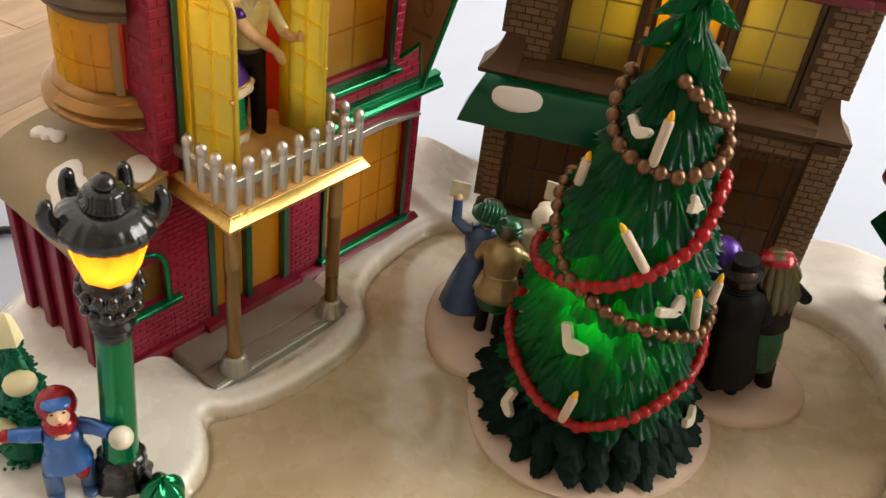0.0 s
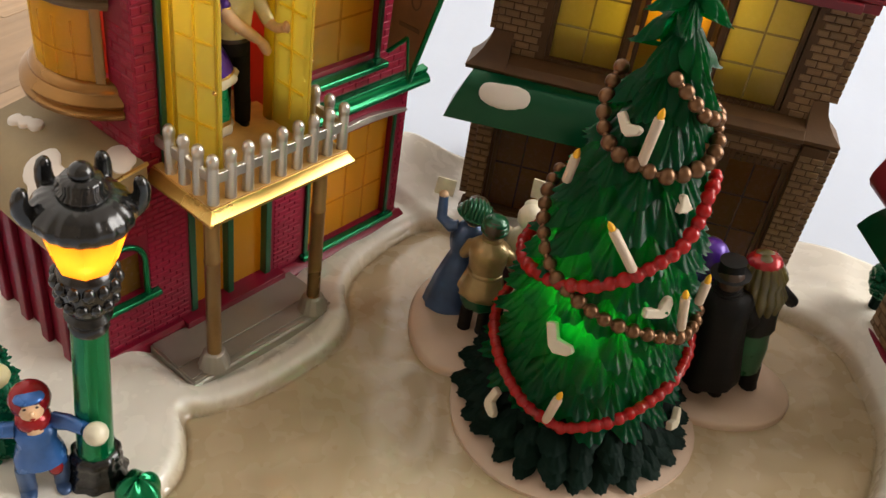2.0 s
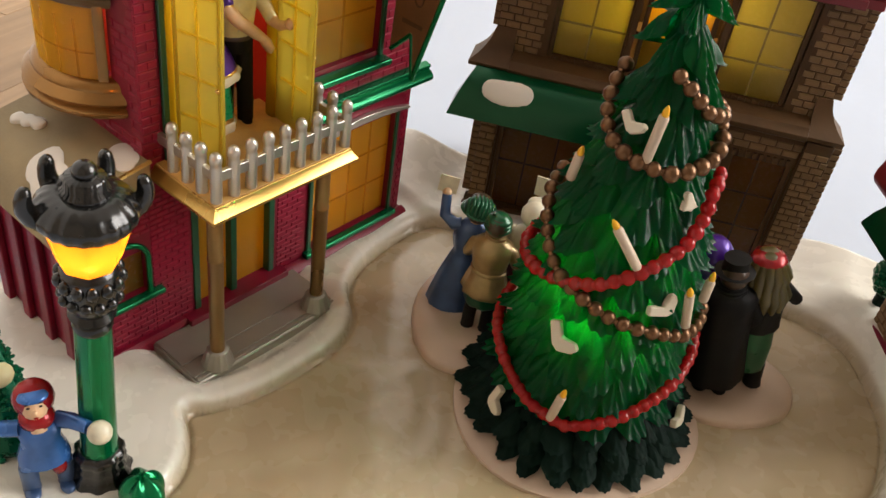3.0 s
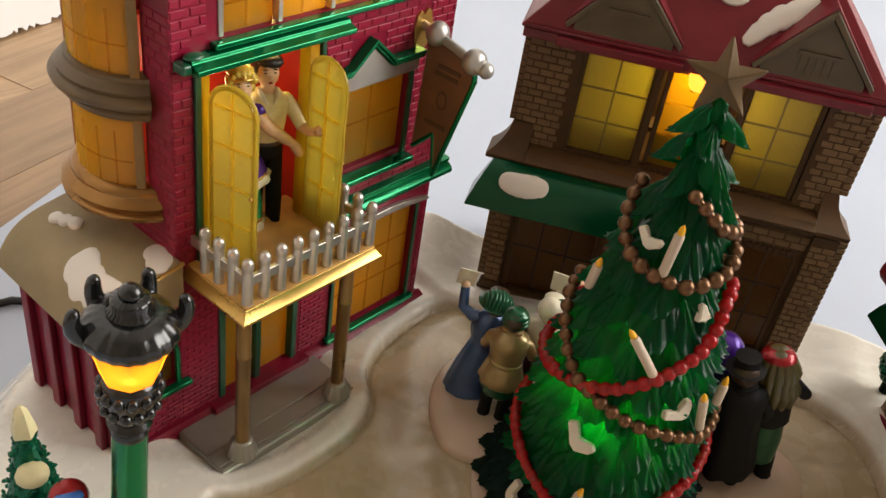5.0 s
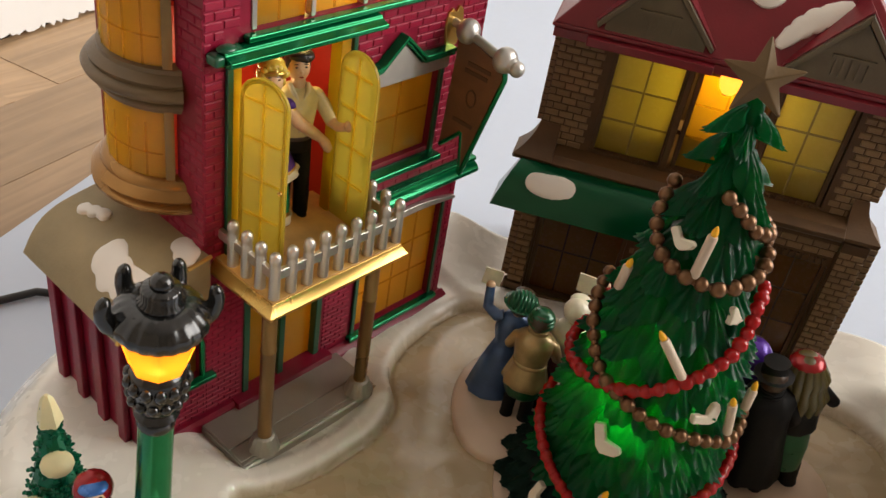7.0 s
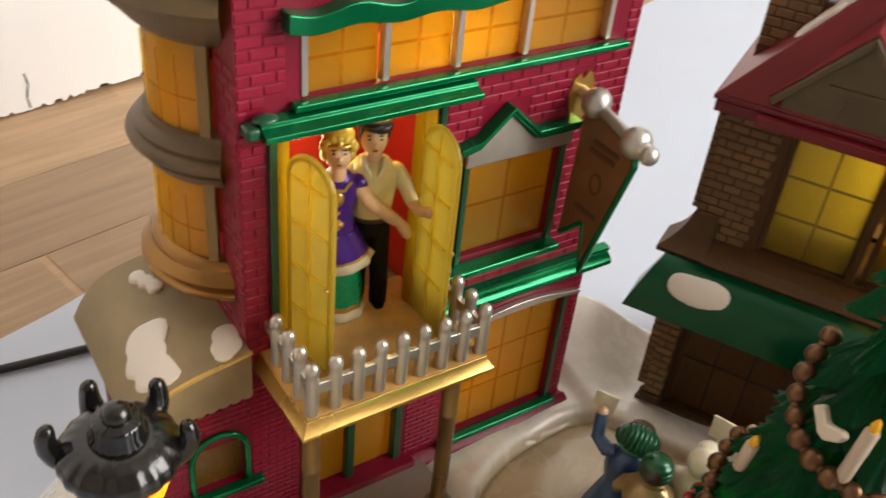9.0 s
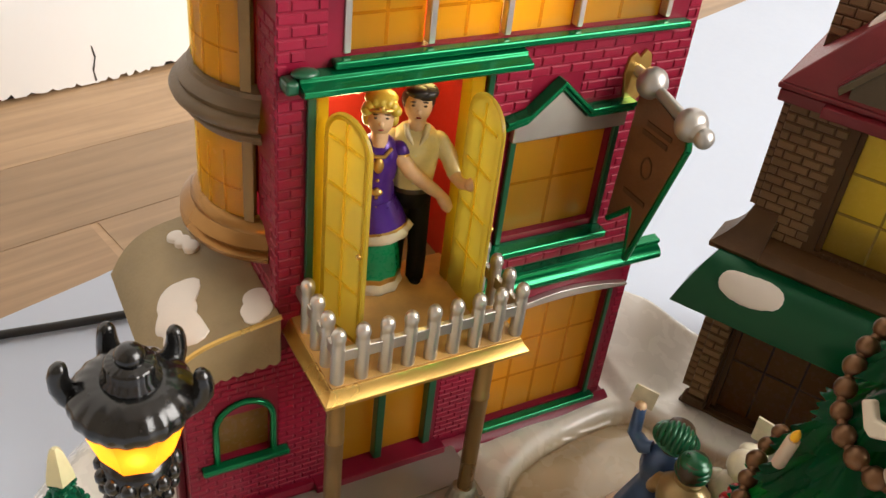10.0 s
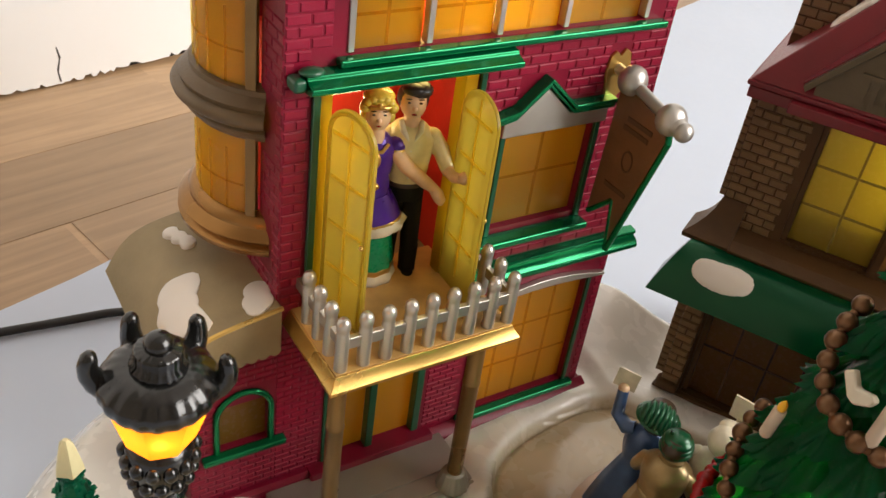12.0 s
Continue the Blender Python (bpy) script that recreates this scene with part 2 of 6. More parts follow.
def box(bm, x0, x1, y0, y1, z0, z1, mat=0):
    v = [bm.verts.new((x, y, z)) for x in (x0, x1) for y in (y0, y1) for z in (z0, z1)]
    for f in ((0, 1, 3, 2), (4, 6, 7, 5), (0, 4, 5, 1), (2, 3, 7, 6), (0, 2, 6, 4), (1, 5, 7, 3)):
        bm.faces.new([v[i] for i in f]).material_index = mat
    return v


def B(*a):
    bm = bmesh.new()
    box(bm, *a)
    return bm


def prism(bm, pts, axis, a, b, mat=0):
    """A flat outline carried along an axis from a to b. pts: in the other two axes, in order."""
    def at(p, s):
        return {"x": (s, p[0], p[1]), "y": (p[0], s, p[1]), "z": (p[0], p[1], s)}[axis]
    one = [bm.verts.new(at(p, a)) for p in pts]
    two = [bm.verts.new(at(p, b)) for p in pts]
    n = len(pts)
    for i in range(n):
        bm.faces.new((one[i], one[(i + 1) % n], two[(i + 1) % n], two[i])).material_index = mat
    bm.faces.new(one).material_index = mat
    bm.faces.new(two[::-1]).material_index = mat


def P(pts, axis, a, b):
    bm = bmesh.new()
    prism(bm, pts, axis, a, b)
    return bm


def lathe(bm, prof, c=(0, 0, 0), seg=24, a0=0.0, a1=360.0, wave=0.0, lobes=0, mat=0, squash=1.0, close=True):
    """Turned shape: prof of (radius, height)."""
    full = abs(a1 - a0) >= 360
    rings = []
    for r, z in prof:
        ring = []
        for i in range(seg if full else seg + 1):
            a = radians(a0 + (a1 - a0) * i / seg)
            rr = r * (1 + wave * math.cos(lobes * a)) if lobes else r
            ring.append(bm.verts.new((c[0] + rr * math.cos(a), c[1] + squash * rr * math.sin(a), c[2] + z)))
        rings.append(ring)
    for p, q in zip(rings, rings[1:]):
        for i in range(seg):
            j = (i + 1) % len(p)
            bm.faces.new((p[i], p[j], q[j], q[i])).material_index = mat
    if full and close:
        bm.faces.new(rings[0]).material_index = mat
        bm.faces.new(rings[-1]).material_index = mat


def T(prof, c=(0, 0, 0), seg=24, **k):
    bm = bmesh.new()
    lathe(bm, prof, c, seg, **k)
    return bm


def ball(bm, c, r, seg=12, rings=8, mat=0):
    r = (r, r, r) if isinstance(r, (int, float)) else r
    top = bm.verts.new((c[0], c[1], c[2] + r[2]))
    low = bm.verts.new((c[0], c[1], c[2] - r[2]))
    rows = []
    for i in range(1, rings):
        t = math.pi * i / rings
        rows.append([bm.verts.new((c[0] + r[0] * math.sin(t) * math.cos(2 * math.pi * k / seg), c[1] + r[1] * math.sin(t) * math.sin(2 * math.pi * k / seg), c[2] + r[2] * math.cos(t))) for k in range(seg)])
    for k in range(seg):
        j = (k + 1) % seg
        bm.faces.new((top, rows[0][k], rows[0][j])).material_index = mat
        bm.faces.new((low, rows[-1][j], rows[-1][k])).material_index = mat
        for p, q in zip(rows, rows[1:]):
            bm.faces.new((p[k], q[k], q[j], p[j])).material_index = mat


def tube(bm, pts, radii, seg=10, mat=0, ends=True):
    """A round bar along points, its radius changing."""
    pts = [Vector(p) for p in pts]
    radii = radii if isinstance(radii, (list, tuple)) else [radii] * len(pts)
    rings, side = [], None
    for i, p in enumerate(pts):
        d = (pts[min(i + 1, len(pts) - 1)] - pts[max(i - 1, 0)]).normalized()
        if side is None:
            side = d.orthogonal().normalized()
        side = (side - d * side.dot(d)).normalized()
        up = d.cross(side)
        rings.append([bm.verts.new(p + radii[i] * (math.cos(2 * math.pi * k / seg) * side + math.sin(2 * math.pi * k / seg) * up)) for k in range(seg)])
    for a, b in zip(rings, rings[1:]):
        for k in range(seg):
            j = (k + 1) % seg
            bm.faces.new((a[k], a[j], b[j], b[k])).material_index = mat
    if ends:
        bm.faces.new(rings[0]).material_index = mat
        bm.faces.new(rings[-1]).material_index = mat


def pierced(axis, a, b, u0, u1, z0, z1, holes):
    """A wall between a and b on its axis, from u0 to u1 and z0 to z1, with holes (u0, u1, z0, z1) right through it."""
    bm = bmesh.new()
    us = sorted({u0, u1, *(h[0] for h in holes), *(h[1] for h in holes)})
    zs = sorted({z0, z1, *(h[2] for h in holes), *(h[3] for h in holes)})
    us, zs = [u for u in us if u0 <= u <= u1], [z for z in zs if z0 <= z <= z1]

    def full(i, j):
        if not (0 <= i < len(us) - 1 and 0 <= j < len(zs) - 1):
            return False
        u, z = (us[i] + us[i + 1]) / 2, (zs[j] + zs[j + 1]) / 2
        return not any(h[0] < u < h[1] and h[2] < z < h[3] for h in holes)

    def at(u, s, z):
        return (s, u, z) if axis == "x" else (u, s, z)

    def quad(*ps):
        bm.faces.new([bm.verts.new(at(*p)) for p in ps])

    for i in range(len(us) - 1):
        for j in range(len(zs) - 1):
            if full(i, j):
                p, q, r, s = us[i], us[i + 1], zs[j], zs[j + 1]
                quad((p, a, r), (q, a, r), (q, a, s), (p, a, s))
                quad((p, b, r), (p, b, s), (q, b, s), (q, b, r))
                if not full(i - 1, j):
                    quad((p, a, r), (p, a, s), (p, b, s), (p, b, r))
                if not full(i + 1, j):
                    quad((q, a, r), (q, b, r), (q, b, s), (q, a, s))
                if not full(i, j - 1):
                    quad((p, a, r), (p, b, r), (q, b, r), (q, a, r))
                if not full(i, j + 1):
                    quad((p, a, s), (q, a, s), (q, b, s), (p, b, s))
    bmesh.ops.remove_doubles(bm, verts=bm.verts, dist=1e-5)
    return bm


# ---------------------------------------------------------------- room: floor, sheet, walls
WALL_DIR = Vector((-0.235, 0.972, 0)).normalized()
WALL_OUT = Vector((WALL_DIR.y, -WALL_DIR.x, 0))
WALL_AT = Vector((-7.95, 1.0, 0))
ANGLE = math.degrees(math.atan2(WALL_DIR.y, WALL_DIR.x)) - 90


def along(s, d, z):
    """A place s along the back wall, d out from it, at height z."""
    p = WALL_AT + WALL_DIR * s + WALL_OUT * d
    return Vector((p.x, p.y, z))


def room_box(bm, s0, s1, d0, d1, z0, z1):
    v = [bm.verts.new(along(s, d, z)) for s in (s0, s1) for d in (d0, d1) for z in (z0, z1)]
    for f in ((0, 1, 3, 2), (4, 6, 7, 5), (0, 4, 5, 1), (2, 3, 7, 6), (0, 2, 6, 4), (1, 5, 7, 3)):
        bm.faces.new([v[i] for i in f])


def R(*a):
    bm = bmesh.new()
    room_box(bm, *a)
    return bm


S0, S1, D1, TOP = -34.0, 46.0, 46.0, 47.0
floor = solid("floor", R(S0, S1, -1, D1, FLOOR_Z - 1.2, FLOOR_Z - 0.145), WOOD, "oak laminate floor of long planks", "floor", "structure")
solid("wall_back", R(S0 - 2, S1 + 2, -3, 0, FLOOR_Z + 0.12, TOP), WALL, "white painted wall with a ragged lower edge", "wall", "structure")
# unseen walls and ceiling added round the room, their tone controlling fill light
WIN = (6.0, 44.0, 4.0, 42.0)
bm = bmesh.new()
for s0, s1, z0, z1 in ((S0 - 2, WIN[0], FLOOR_Z - 1, TOP), (WIN[1], S1 + 2, FLOOR_Z - 1, TOP), (WIN[0], WIN[1], FLOOR_Z - 1, WIN[2]), (WIN[0], WIN[1], WIN[3], TOP)):
    room_box(bm, s0, s1, D1, D1 + 3, z0, z1)
solid("wall_window", bm, FILL_WALL, "unseen beige wall toned for fill light, with a bright window", "wall", "structure")
solid("wall_near", R(S0 - 2, S0, 0, D1, FLOOR_Z - 1, TOP), FILL_WALL, "unseen beige wall toned for fill light", "wall", "structure")
solid("wall_side", R(S1, S1 + 2, 0, D1, FLOOR_Z - 1, TOP), FILL_WALL, "unseen beige wall toned for fill light", "wall", "structure")
solid("ceiling", R(S0 - 2, S1 + 3, -3, D1 + 3, TOP, TOP + 2), FILL_CEIL, "unseen ceiling toned for fill light", "ceiling", "structure")

# the ragged lower edge of the plaster, over the dark gap behind the floor
bm = bmesh.new()
rng = random.Random(4)
s, pts = S0, []
while s < S1:
    pts.append((s, FLOOR_Z - 0.10 + (rng.random() ** 3) * 0.075 + 0.02 * math.sin(s * 2.1)))
    s += rng.uniform(0.02, 0.07) if -6 < s < 14 else 1.5
low = [bm.verts.new(along(a, 0.03, z)) for a, z in pts]
high = [bm.verts.new(along(a, 0.03, FLOOR_Z + 0.9)) for a, z in pts]
back = [bm.verts.new(along(a, -0.2, z)) for a, z in pts]
for i in range(len(pts) - 1):
    bm.faces.new((low[i], low[i + 1], high[i + 1], high[i]))
    bm.faces.new((back[i], back[i + 1], low[i + 1], low[i]))
solid("trim", bm, WALL, "ragged torn plaster edge along the floor", "trim", "structure")
# near-black strip put in for the shade of the gap
solid("baseboard", R(S0, S1, -0.6, -0.1, FLOOR_Z - 0.3, FLOOR_Z + 0.6), GAP, "near-black strip for the shaded gap under the plaster", "gap", "structure")
bm = bmesh.new()
crack = [along(-0.90, 0.035, -0.42), along(-0.92, 0.035, -0.28), along(-0.88, 0.035, -0.12), along(-0.91, 0.035, 0.02)]
for a, b in zip(crack, crack[1:]):
    tube(bm, [a, b], [0.012, 0.007], 5)
solid("trim_crack", bm, GAP, "dark crack running up the plaster", "crack", "structure")

# white sheet that the village stands on
sheet_pts = [(-3.3, -1.85), (-3.75, -0.6), (-4.62, 1.4), (-9.6, 16.0), (-11.0, 30.0), (18.0, 36.0), (22.0, -14.0), (0.0, -18.0), (-2.2, -8.0)]
bm = P(sheet_pts, "z", FLOOR_Z - 0.13, FLOOR_Z)
solid("white_sheet", bm, SHEET, "smooth white sheet spread on the floor", "sheet", "structure", bevel=0.02)

# ---------------------------------------------------------------- snow base
PLAZA = [(0.62, -1.75), (0.52, -0.95), (0.44, -0.58), (0.20, -0.38), (0.02, -0.30), (0.12, -0.12), (0.205, 0.134), (0.255, 0.51), (0.235, 0.92), (0.115, 1.25), (-0.19, 1.42), (-0.41, 1.86), (-0.47, 2.35), (-0.44, 2.65),
         (-0.2, 2.78), (0.17, 2.95), (1.1, 3.50), (2.1, 4.0), (2.45, 4.13), (2.74, 4.24), (3.10, 4.13), (3.38, 3.80), (3.68, 3.40), (3.85, 2.6), (3.9, 0.6), (3.6, -1.6), (2.0, -2.6)]
RIM = [(-2.35, -0.3), (-2.0, -0.95), (-1.5, -1.5), (-0.6, -1.95), (0.3, -2.3), (2.0, -3.1), (4.2, -2.4), (4.9, 0.5), (5.0, 3.6), (4.6, 5.3), (3.2, 5.7), (2.0, 5.5), (0.9, 5.55), (-0.4, 4.7), (-1.0, 4.05), (-1.6, 3.5), (-2.5, 3.2), (-2.6, 1.2)]


def rounded(pts, times=2):
    for _ in range(times):
        pts = [tuple(a[k] * w + b[k] * (1 - w) for k in (0, 1)) for a, b in zip(pts, pts[1:] + pts[:1]) for w in (0.75, 0.25)]
    return np.array(pts)


def depth_inside(x, y, poly):
    """How far each place lies inside an outline; below nought outside it."""
    best, inside = np.full(x.shape, 1e9), np.zeros(x.shape, bool)
    for (ax, ay), (bx, by) in zip(poly, np.roll(poly, -1, 0)):
        ex, ey = bx - ax, by - ay
        t = np.clip(((x - ax) * ex + (y - ay) * ey) / (ex * ex + ey * ey + 1e-12), 0, 1)
        best = np.minimum(best, np.hypot(x - ax - t * ex, y - ay - t * ey))
        crosses = ((ay > y) != (by > y)) & (x < ex * (y - ay) / (ey if abs(ey) > 1e-9 else 1e-9) + ax)
        inside ^= crosses
    return np.where(inside, best, -best)


def smooth(a, b, v):
    t = np.clip((v - a) / (b - a), 0, 1)
    return t * t * (3 - 2 * t)


GROUND = -0.12


def snow_height(x, y):
    plaza = depth_inside(x, y, rounded(PLAZA))
    rim = depth_inside(x, y, rounded(RIM))
    z = GROUND + 0.010 * np.sin(3.1 * x + 1.7 * y) * np.sin(2.3 * y - x) + 0.006 * np.sin(9 * x + 2 + np.sin(4 * y)) * np.sin(7 * y + np.sin(3 * x)) + 0.002 * np.sin(17 * x - 5 * y + 2 * np.sin(6 * y)) * np.sin(13 * y + 2 * np.sin(5 * x))
    out = -plaza
    # a rounded roll of snow along the plaza, its foot marked by a groove
    roll = np.sqrt(np.clip(1 - (1 - np.clip(out / 0.10, 0, 1)) ** 2, 0, 1))
    porch = smooth(-0.3, 0.0, y) * smooth(1.4, 1.1, y) * smooth(0.16, 0.30, out)
    front = smooth(-0.25, -0.05, y) * smooth(1.4, 1.15, y)
    bank = roll * (0.13 - 0.05 * front - 0.04 * smooth(0.15, 0.45, out)) - 0.05 * porch - 0.03 * np.exp(-((out + 0.006) / 0.014) ** 2)
    bank = bank + 0.05 * np.exp(-((x - 0.03) ** 2 + (y - 1.19) ** 2) / 0.012) * smooth(0.0, 0.06, out)
    # drifts beside the brick house, low along its front
    u = (x + 0.334) * 0.879 + (y - 3.016) * 0.477
    drift = smooth(-0.02, -0.7, u) * 0.24 * smooth(2.3, 3.3, y) + smooth(2.9, 3.6, u) * 0.15
    left = smooth(0.1, 0.5, out) * smooth(0.05, -0.35, y) * smooth(1.2, 0.0, x) * 0.05
    foot = 0.055 * smooth(-0.20, -0.45, x) * smooth(1.25, 1.5, y) * smooth(2.75, 2.6, y)
    z = z + bank + drift * smooth(-0.02, 0.4, out) + left - foot
    edge = smooth(0.0, 0.40, rim) ** 0.6
    return FLOOR_Z - 0.02 + (z - FLOOR_Z + 0.02) * edge


def build_base():
    step = 0.016
    xs, ys = np.arange(-2.9, 5.3, step), np.arange(-3.4, 6.0, step)
    gx, gy = np.meshgrid(xs, ys, indexing="ij")
    gz = snow_height(gx, gy)
    keep = depth_inside(gx, gy, rounded(RIM)) > -0.07
    index = np.cumsum(keep.ravel()).reshape(keep.shape) - 1
    verts = np.stack([gx, gy, gz], -1)[keep] * K
    whole = keep[:-1, :-1] & keep[1:, :-1] & keep[1:, 1:] & keep[:-1, 1:]
    faces = np.stack([index[:-1, :-1], index[1:, :-1], index[1:, 1:], index[:-1, 1:]], -1)[whole]
    verts, faces = verts.tolist(), faces.tolist()
    me = bpy.data.meshes.new("snow_base")
    me.from_pydata(verts, [], faces)
    me.materials.append(SNOW_BASE)
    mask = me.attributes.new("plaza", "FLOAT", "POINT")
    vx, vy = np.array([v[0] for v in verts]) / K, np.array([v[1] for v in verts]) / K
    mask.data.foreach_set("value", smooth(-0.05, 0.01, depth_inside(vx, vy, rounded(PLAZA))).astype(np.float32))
    me.polygons.foreach_set("use_smooth", [True] * len(faces))
    ob = new("ground", me)
    ORIGINS[ob.name] = Vector()
    return tagged(ob, "glossy cream snow base with banks round a flat plaza", "snow base", kind="structure")


build_base()

# ---------------------------------------------------------------- bricks
BRICKS = []


def lay(wall, axis, face, sign, u0, u1, z0, z1, w, h, mat, holes=(), gap=0.010, proud=0.007):
    """Note one field of bricks on a wall's face, to be laid at the end of the file."""
    BRICKS.append((wall, axis, face, sign, u0, u1, z0, z1, w, h, mat, holes, gap, proud))

# ---------------------------------------------------------------- the maroon house with the balcony
house = thing("toy_house", (-1.38, 1.2, -0.12), label="maroon brick model house with lit amber windows and a balcony", category="model house")
FX = -0.66  # face of the front wall


def slab(name, parent, mat, x0, x1, y0, y1, z0, z1, bevel=0.008, label=""):
    return part(name, B(x0, x1, y0, y1, z0, z1), mat, parent, label, bevel=bevel)


FRONT_HOLES = [(0.19, 1.10, 1.40, 2.84), (1.37, 2.04, 1.68, 2.36), (0.31, 2.27, 2.99, 3.35), (1.44, 2.34, 0.05, 1.04), (0.33, 1.04, 0.02, 1.16)]
wall_front = part("wall_front", pierced("x", FX - 0.1, FX, -0.03, 2.50, -0.12, 3.72, FRONT_HOLES), RED, house, "maroon moulded brick front wall")
wing_holes = [(-0.395, -0.075, 0.44, 0.80)]
wing_front = part("wing_front", pierced("x", FX - 0.1, FX, -0.58, -0.03, -0.12, 1.28, wing_holes), RED, house)
SIDE_HOLE = [(-1.62, -0.94, 1.89, 3.24)]
wall_left = part("wall_side", pierced("y", -0.03, 0.07, -1.74, FX - 0.1, 1.15, 3.72, SIDE_HOLE), RED, house, "maroon brick side wall")
part("wall_right", B(-1.74, FX - 0.1, 2.40, 2.50, -0.12, 3.72), RED, house)
part("wall_rear", B(-1.84, -1.74, -0.03, 2.50, -0.12, 3.72), RED, house)
part("top", B(-1.74, FX - 0.1, 0.07, 2.40, 3.62, 3.72), RED, house)
part("interior_floor", B(-1.74, FX - 0.1, 0.07, 2.40, 1.28, 1.38), BROWN_LIGHT, house)
part("interior_panel", B(-1.42, -1.36, 0.12, 1.25, 1.39, 2.90), RED_IN, house, "red painted inner wall")
part("interior_panel", P([(-1.36, 1.39), (-0.80, 1.39), (-0.80, 2.62), (-0.90, 2.74), (-1.36, 2.74)], "y", 1.14, 1.19), RED_IN, house, "red painted inner wall")
part("threshold", B(-0.95, -0.50, 0.16, 1.14, 1.385, 1.43), material("ochre_boards", (0.54, 0.32, 0.10), 0.4, 0, 0.4, 60, 0.2), house, "ochre wooden threshold", bevel=0.01)

# lower wing at the side: fluted wall
wing_side = part("wing_side", B(-1.72, FX - 0.1, -0.58, -0.50, -0.12, 1.2), RED, house)
for x in (-1.70, -1.42, -1.14, -0.86):
    part("pilaster", B(x, x + 0.10, -0.63, -0.58, -0.02, 1.16), RED, house, bevel=0.012)
part("plinth", B(-1.76, FX + 0.07, -0.66, -0.60, -0.14, 0.0), RED, house, bevel=0.02)
part("plinth", P([(-0.60, -0.14), (-0.60, 0.0), (-0.62, 0.03), (-0.66, 0.03), (-0.66, -0.14)], "y", -0.60, 0.20), RED, house)
part("plinth", P([(-0.565, -0.16), (-0.57, -0.06), (-0.61, -0.02), (-0.66, 0.0), (-0.66, -0.16)], "y", 1.08, 2.565), RED, house, bevel=0.01)
part("plinth", B(-1.84, -0.60, 2.50, 2.565, -0.16, -0.02), RED, house, bevel=0.02)
part("door_sill", B(FX - 0.1, -0.56, 0.2, 1.14, -0.12, 0.034), RED, house, bevel=0.01)

# porch roof over the wing, scalloped along its lower edge
def roof_profile():
    top = [(-0.03 - 0.70 * t, 1.53 - 0.13 * t - 0.26 * t ** 6) for t in np.linspace(0, 1, 14)]
    return top


prof = roof_profile()
bm = bmesh.new()
low = []
n = 40
for i in range(n + 1):
    y = -0.03 - 0.70 * i / n
    low.append((y, 1.20 - 0.06 * i / n - 0.022 * abs(math.sin(math.pi * i / 4))))
prism(bm, prof + low[::-1], "x", -1.78, -0.585)
porch_roof = part("porch_roof", bm, TAN, house, "tan painted awning roof with a scalloped edge", bevel=0.015)
bm = bmesh.new()
tube(bm, [(-0.583, y, z) for y, z in prof], 0.016, 6)
part("roof_edge", bm, GOLD, house, "gilded roof edge", smooth=True)


def snow_patch(parent, blobs, height, rise=0.012, name="snow_patch"):
    """A flat patch of painted snow made of lobes lying on a surface given by height(x, y)."""
    bm = bmesh.new()
    cx = sum(b[0] for b in blobs) / len(blobs)
    cy = sum(b[1] for b in blobs) / len(blobs)
    rows = []
    for k in range(40):
        a = 2 * math.pi * k / 40
        far = 0.0
        for bx, by, r in blobs:
            dx, dy = bx - cx, by - cy
            along_ray = dx * math.cos(a) + dy * math.sin(a)
            across = dx * math.sin(a) - dy * math.cos(a)
            if abs(across) < r:
                far = max(far, along_ray + math.sqrt(r * r - across * across))
        far = max(far, 0.02)
        rows.append([(cx + far * s * math.cos(a), cy + far * s * math.sin(a), up) for s, up in ((1.0, -0.01), (0.97, 0.7 * rise), (0.86, rise), (0.5, rise * 1.15))])
    rings = [[bm.verts.new((r[i][0], r[i][1], height(r[i][0], r[i][1]) + r[i][2])) for r in rows] for i in range(4)]
    for p, q in zip(rings, rings[1:]):
        for k in range(40):
            bm.faces.new((p[k], p[(k + 1) % 40], q[(k + 1) % 40], q[k]))
    mid = bm.verts.new((cx, cy, height(cx, cy) + rise * 1.15))
    for k in range(40):
        bm.faces.new((rings[-1][k], rings[-1][(k + 1) % 40], mid))
    return part(name, bm, SNOW, parent, "patch of white painted snow", smooth=True)


def porch_top(x, y):
    t = min(max((-0.03 - y) / 0.70, 0), 1)
    return 1.53 - 0.13 * t - 0.26 * t ** 6


snow_patch(house, [(-1.06, -0.48, 0.12), (-0.94, -0.52, 0.12), (-0.80, -0.52, 0.11), (-0.72, -0.47, 0.08), (-1.10, -0.40, 0.07)], porch_top, 0.016)
snow_patch(house, [(-0.80, -0.10, 0.08), (-0.71, -0.13, 0.09), (-0.66, -0.16, 0.06)], porch_top, 0.012)
snow_patch(house, [(-1.50, -0.33, 0.05), (-1.42, -0.30, 0.05), (-1.58, -0.36, 0.05)], porch_top, 0.03)

# turret on the side wall
TC = (-1.29, 0.20, 0.09)
A0, A1 = 215.0, 325.0


def ring(name, prof, mat, a0=205.0, a1=335.0, label=""):
    return part(name, T(prof, TC, 40, a0=a0, a1=a1), mat, house, label, smooth=True)


turret_low = [(0.30, 1.62), (0.52, 1.63), (0.56, 1.66), (0.565, 1.69), (0.53, 1.71), (0.545, 1.73), (0.56, 1.75), (0.53, 1.78), (0.50, 1.80), (0.50, 1.83), (0.47, 1.86), (0.40, 1.87)]
ring("turret_moulding", turret_low, COPPERY, label="bronze moulding of the round bay")
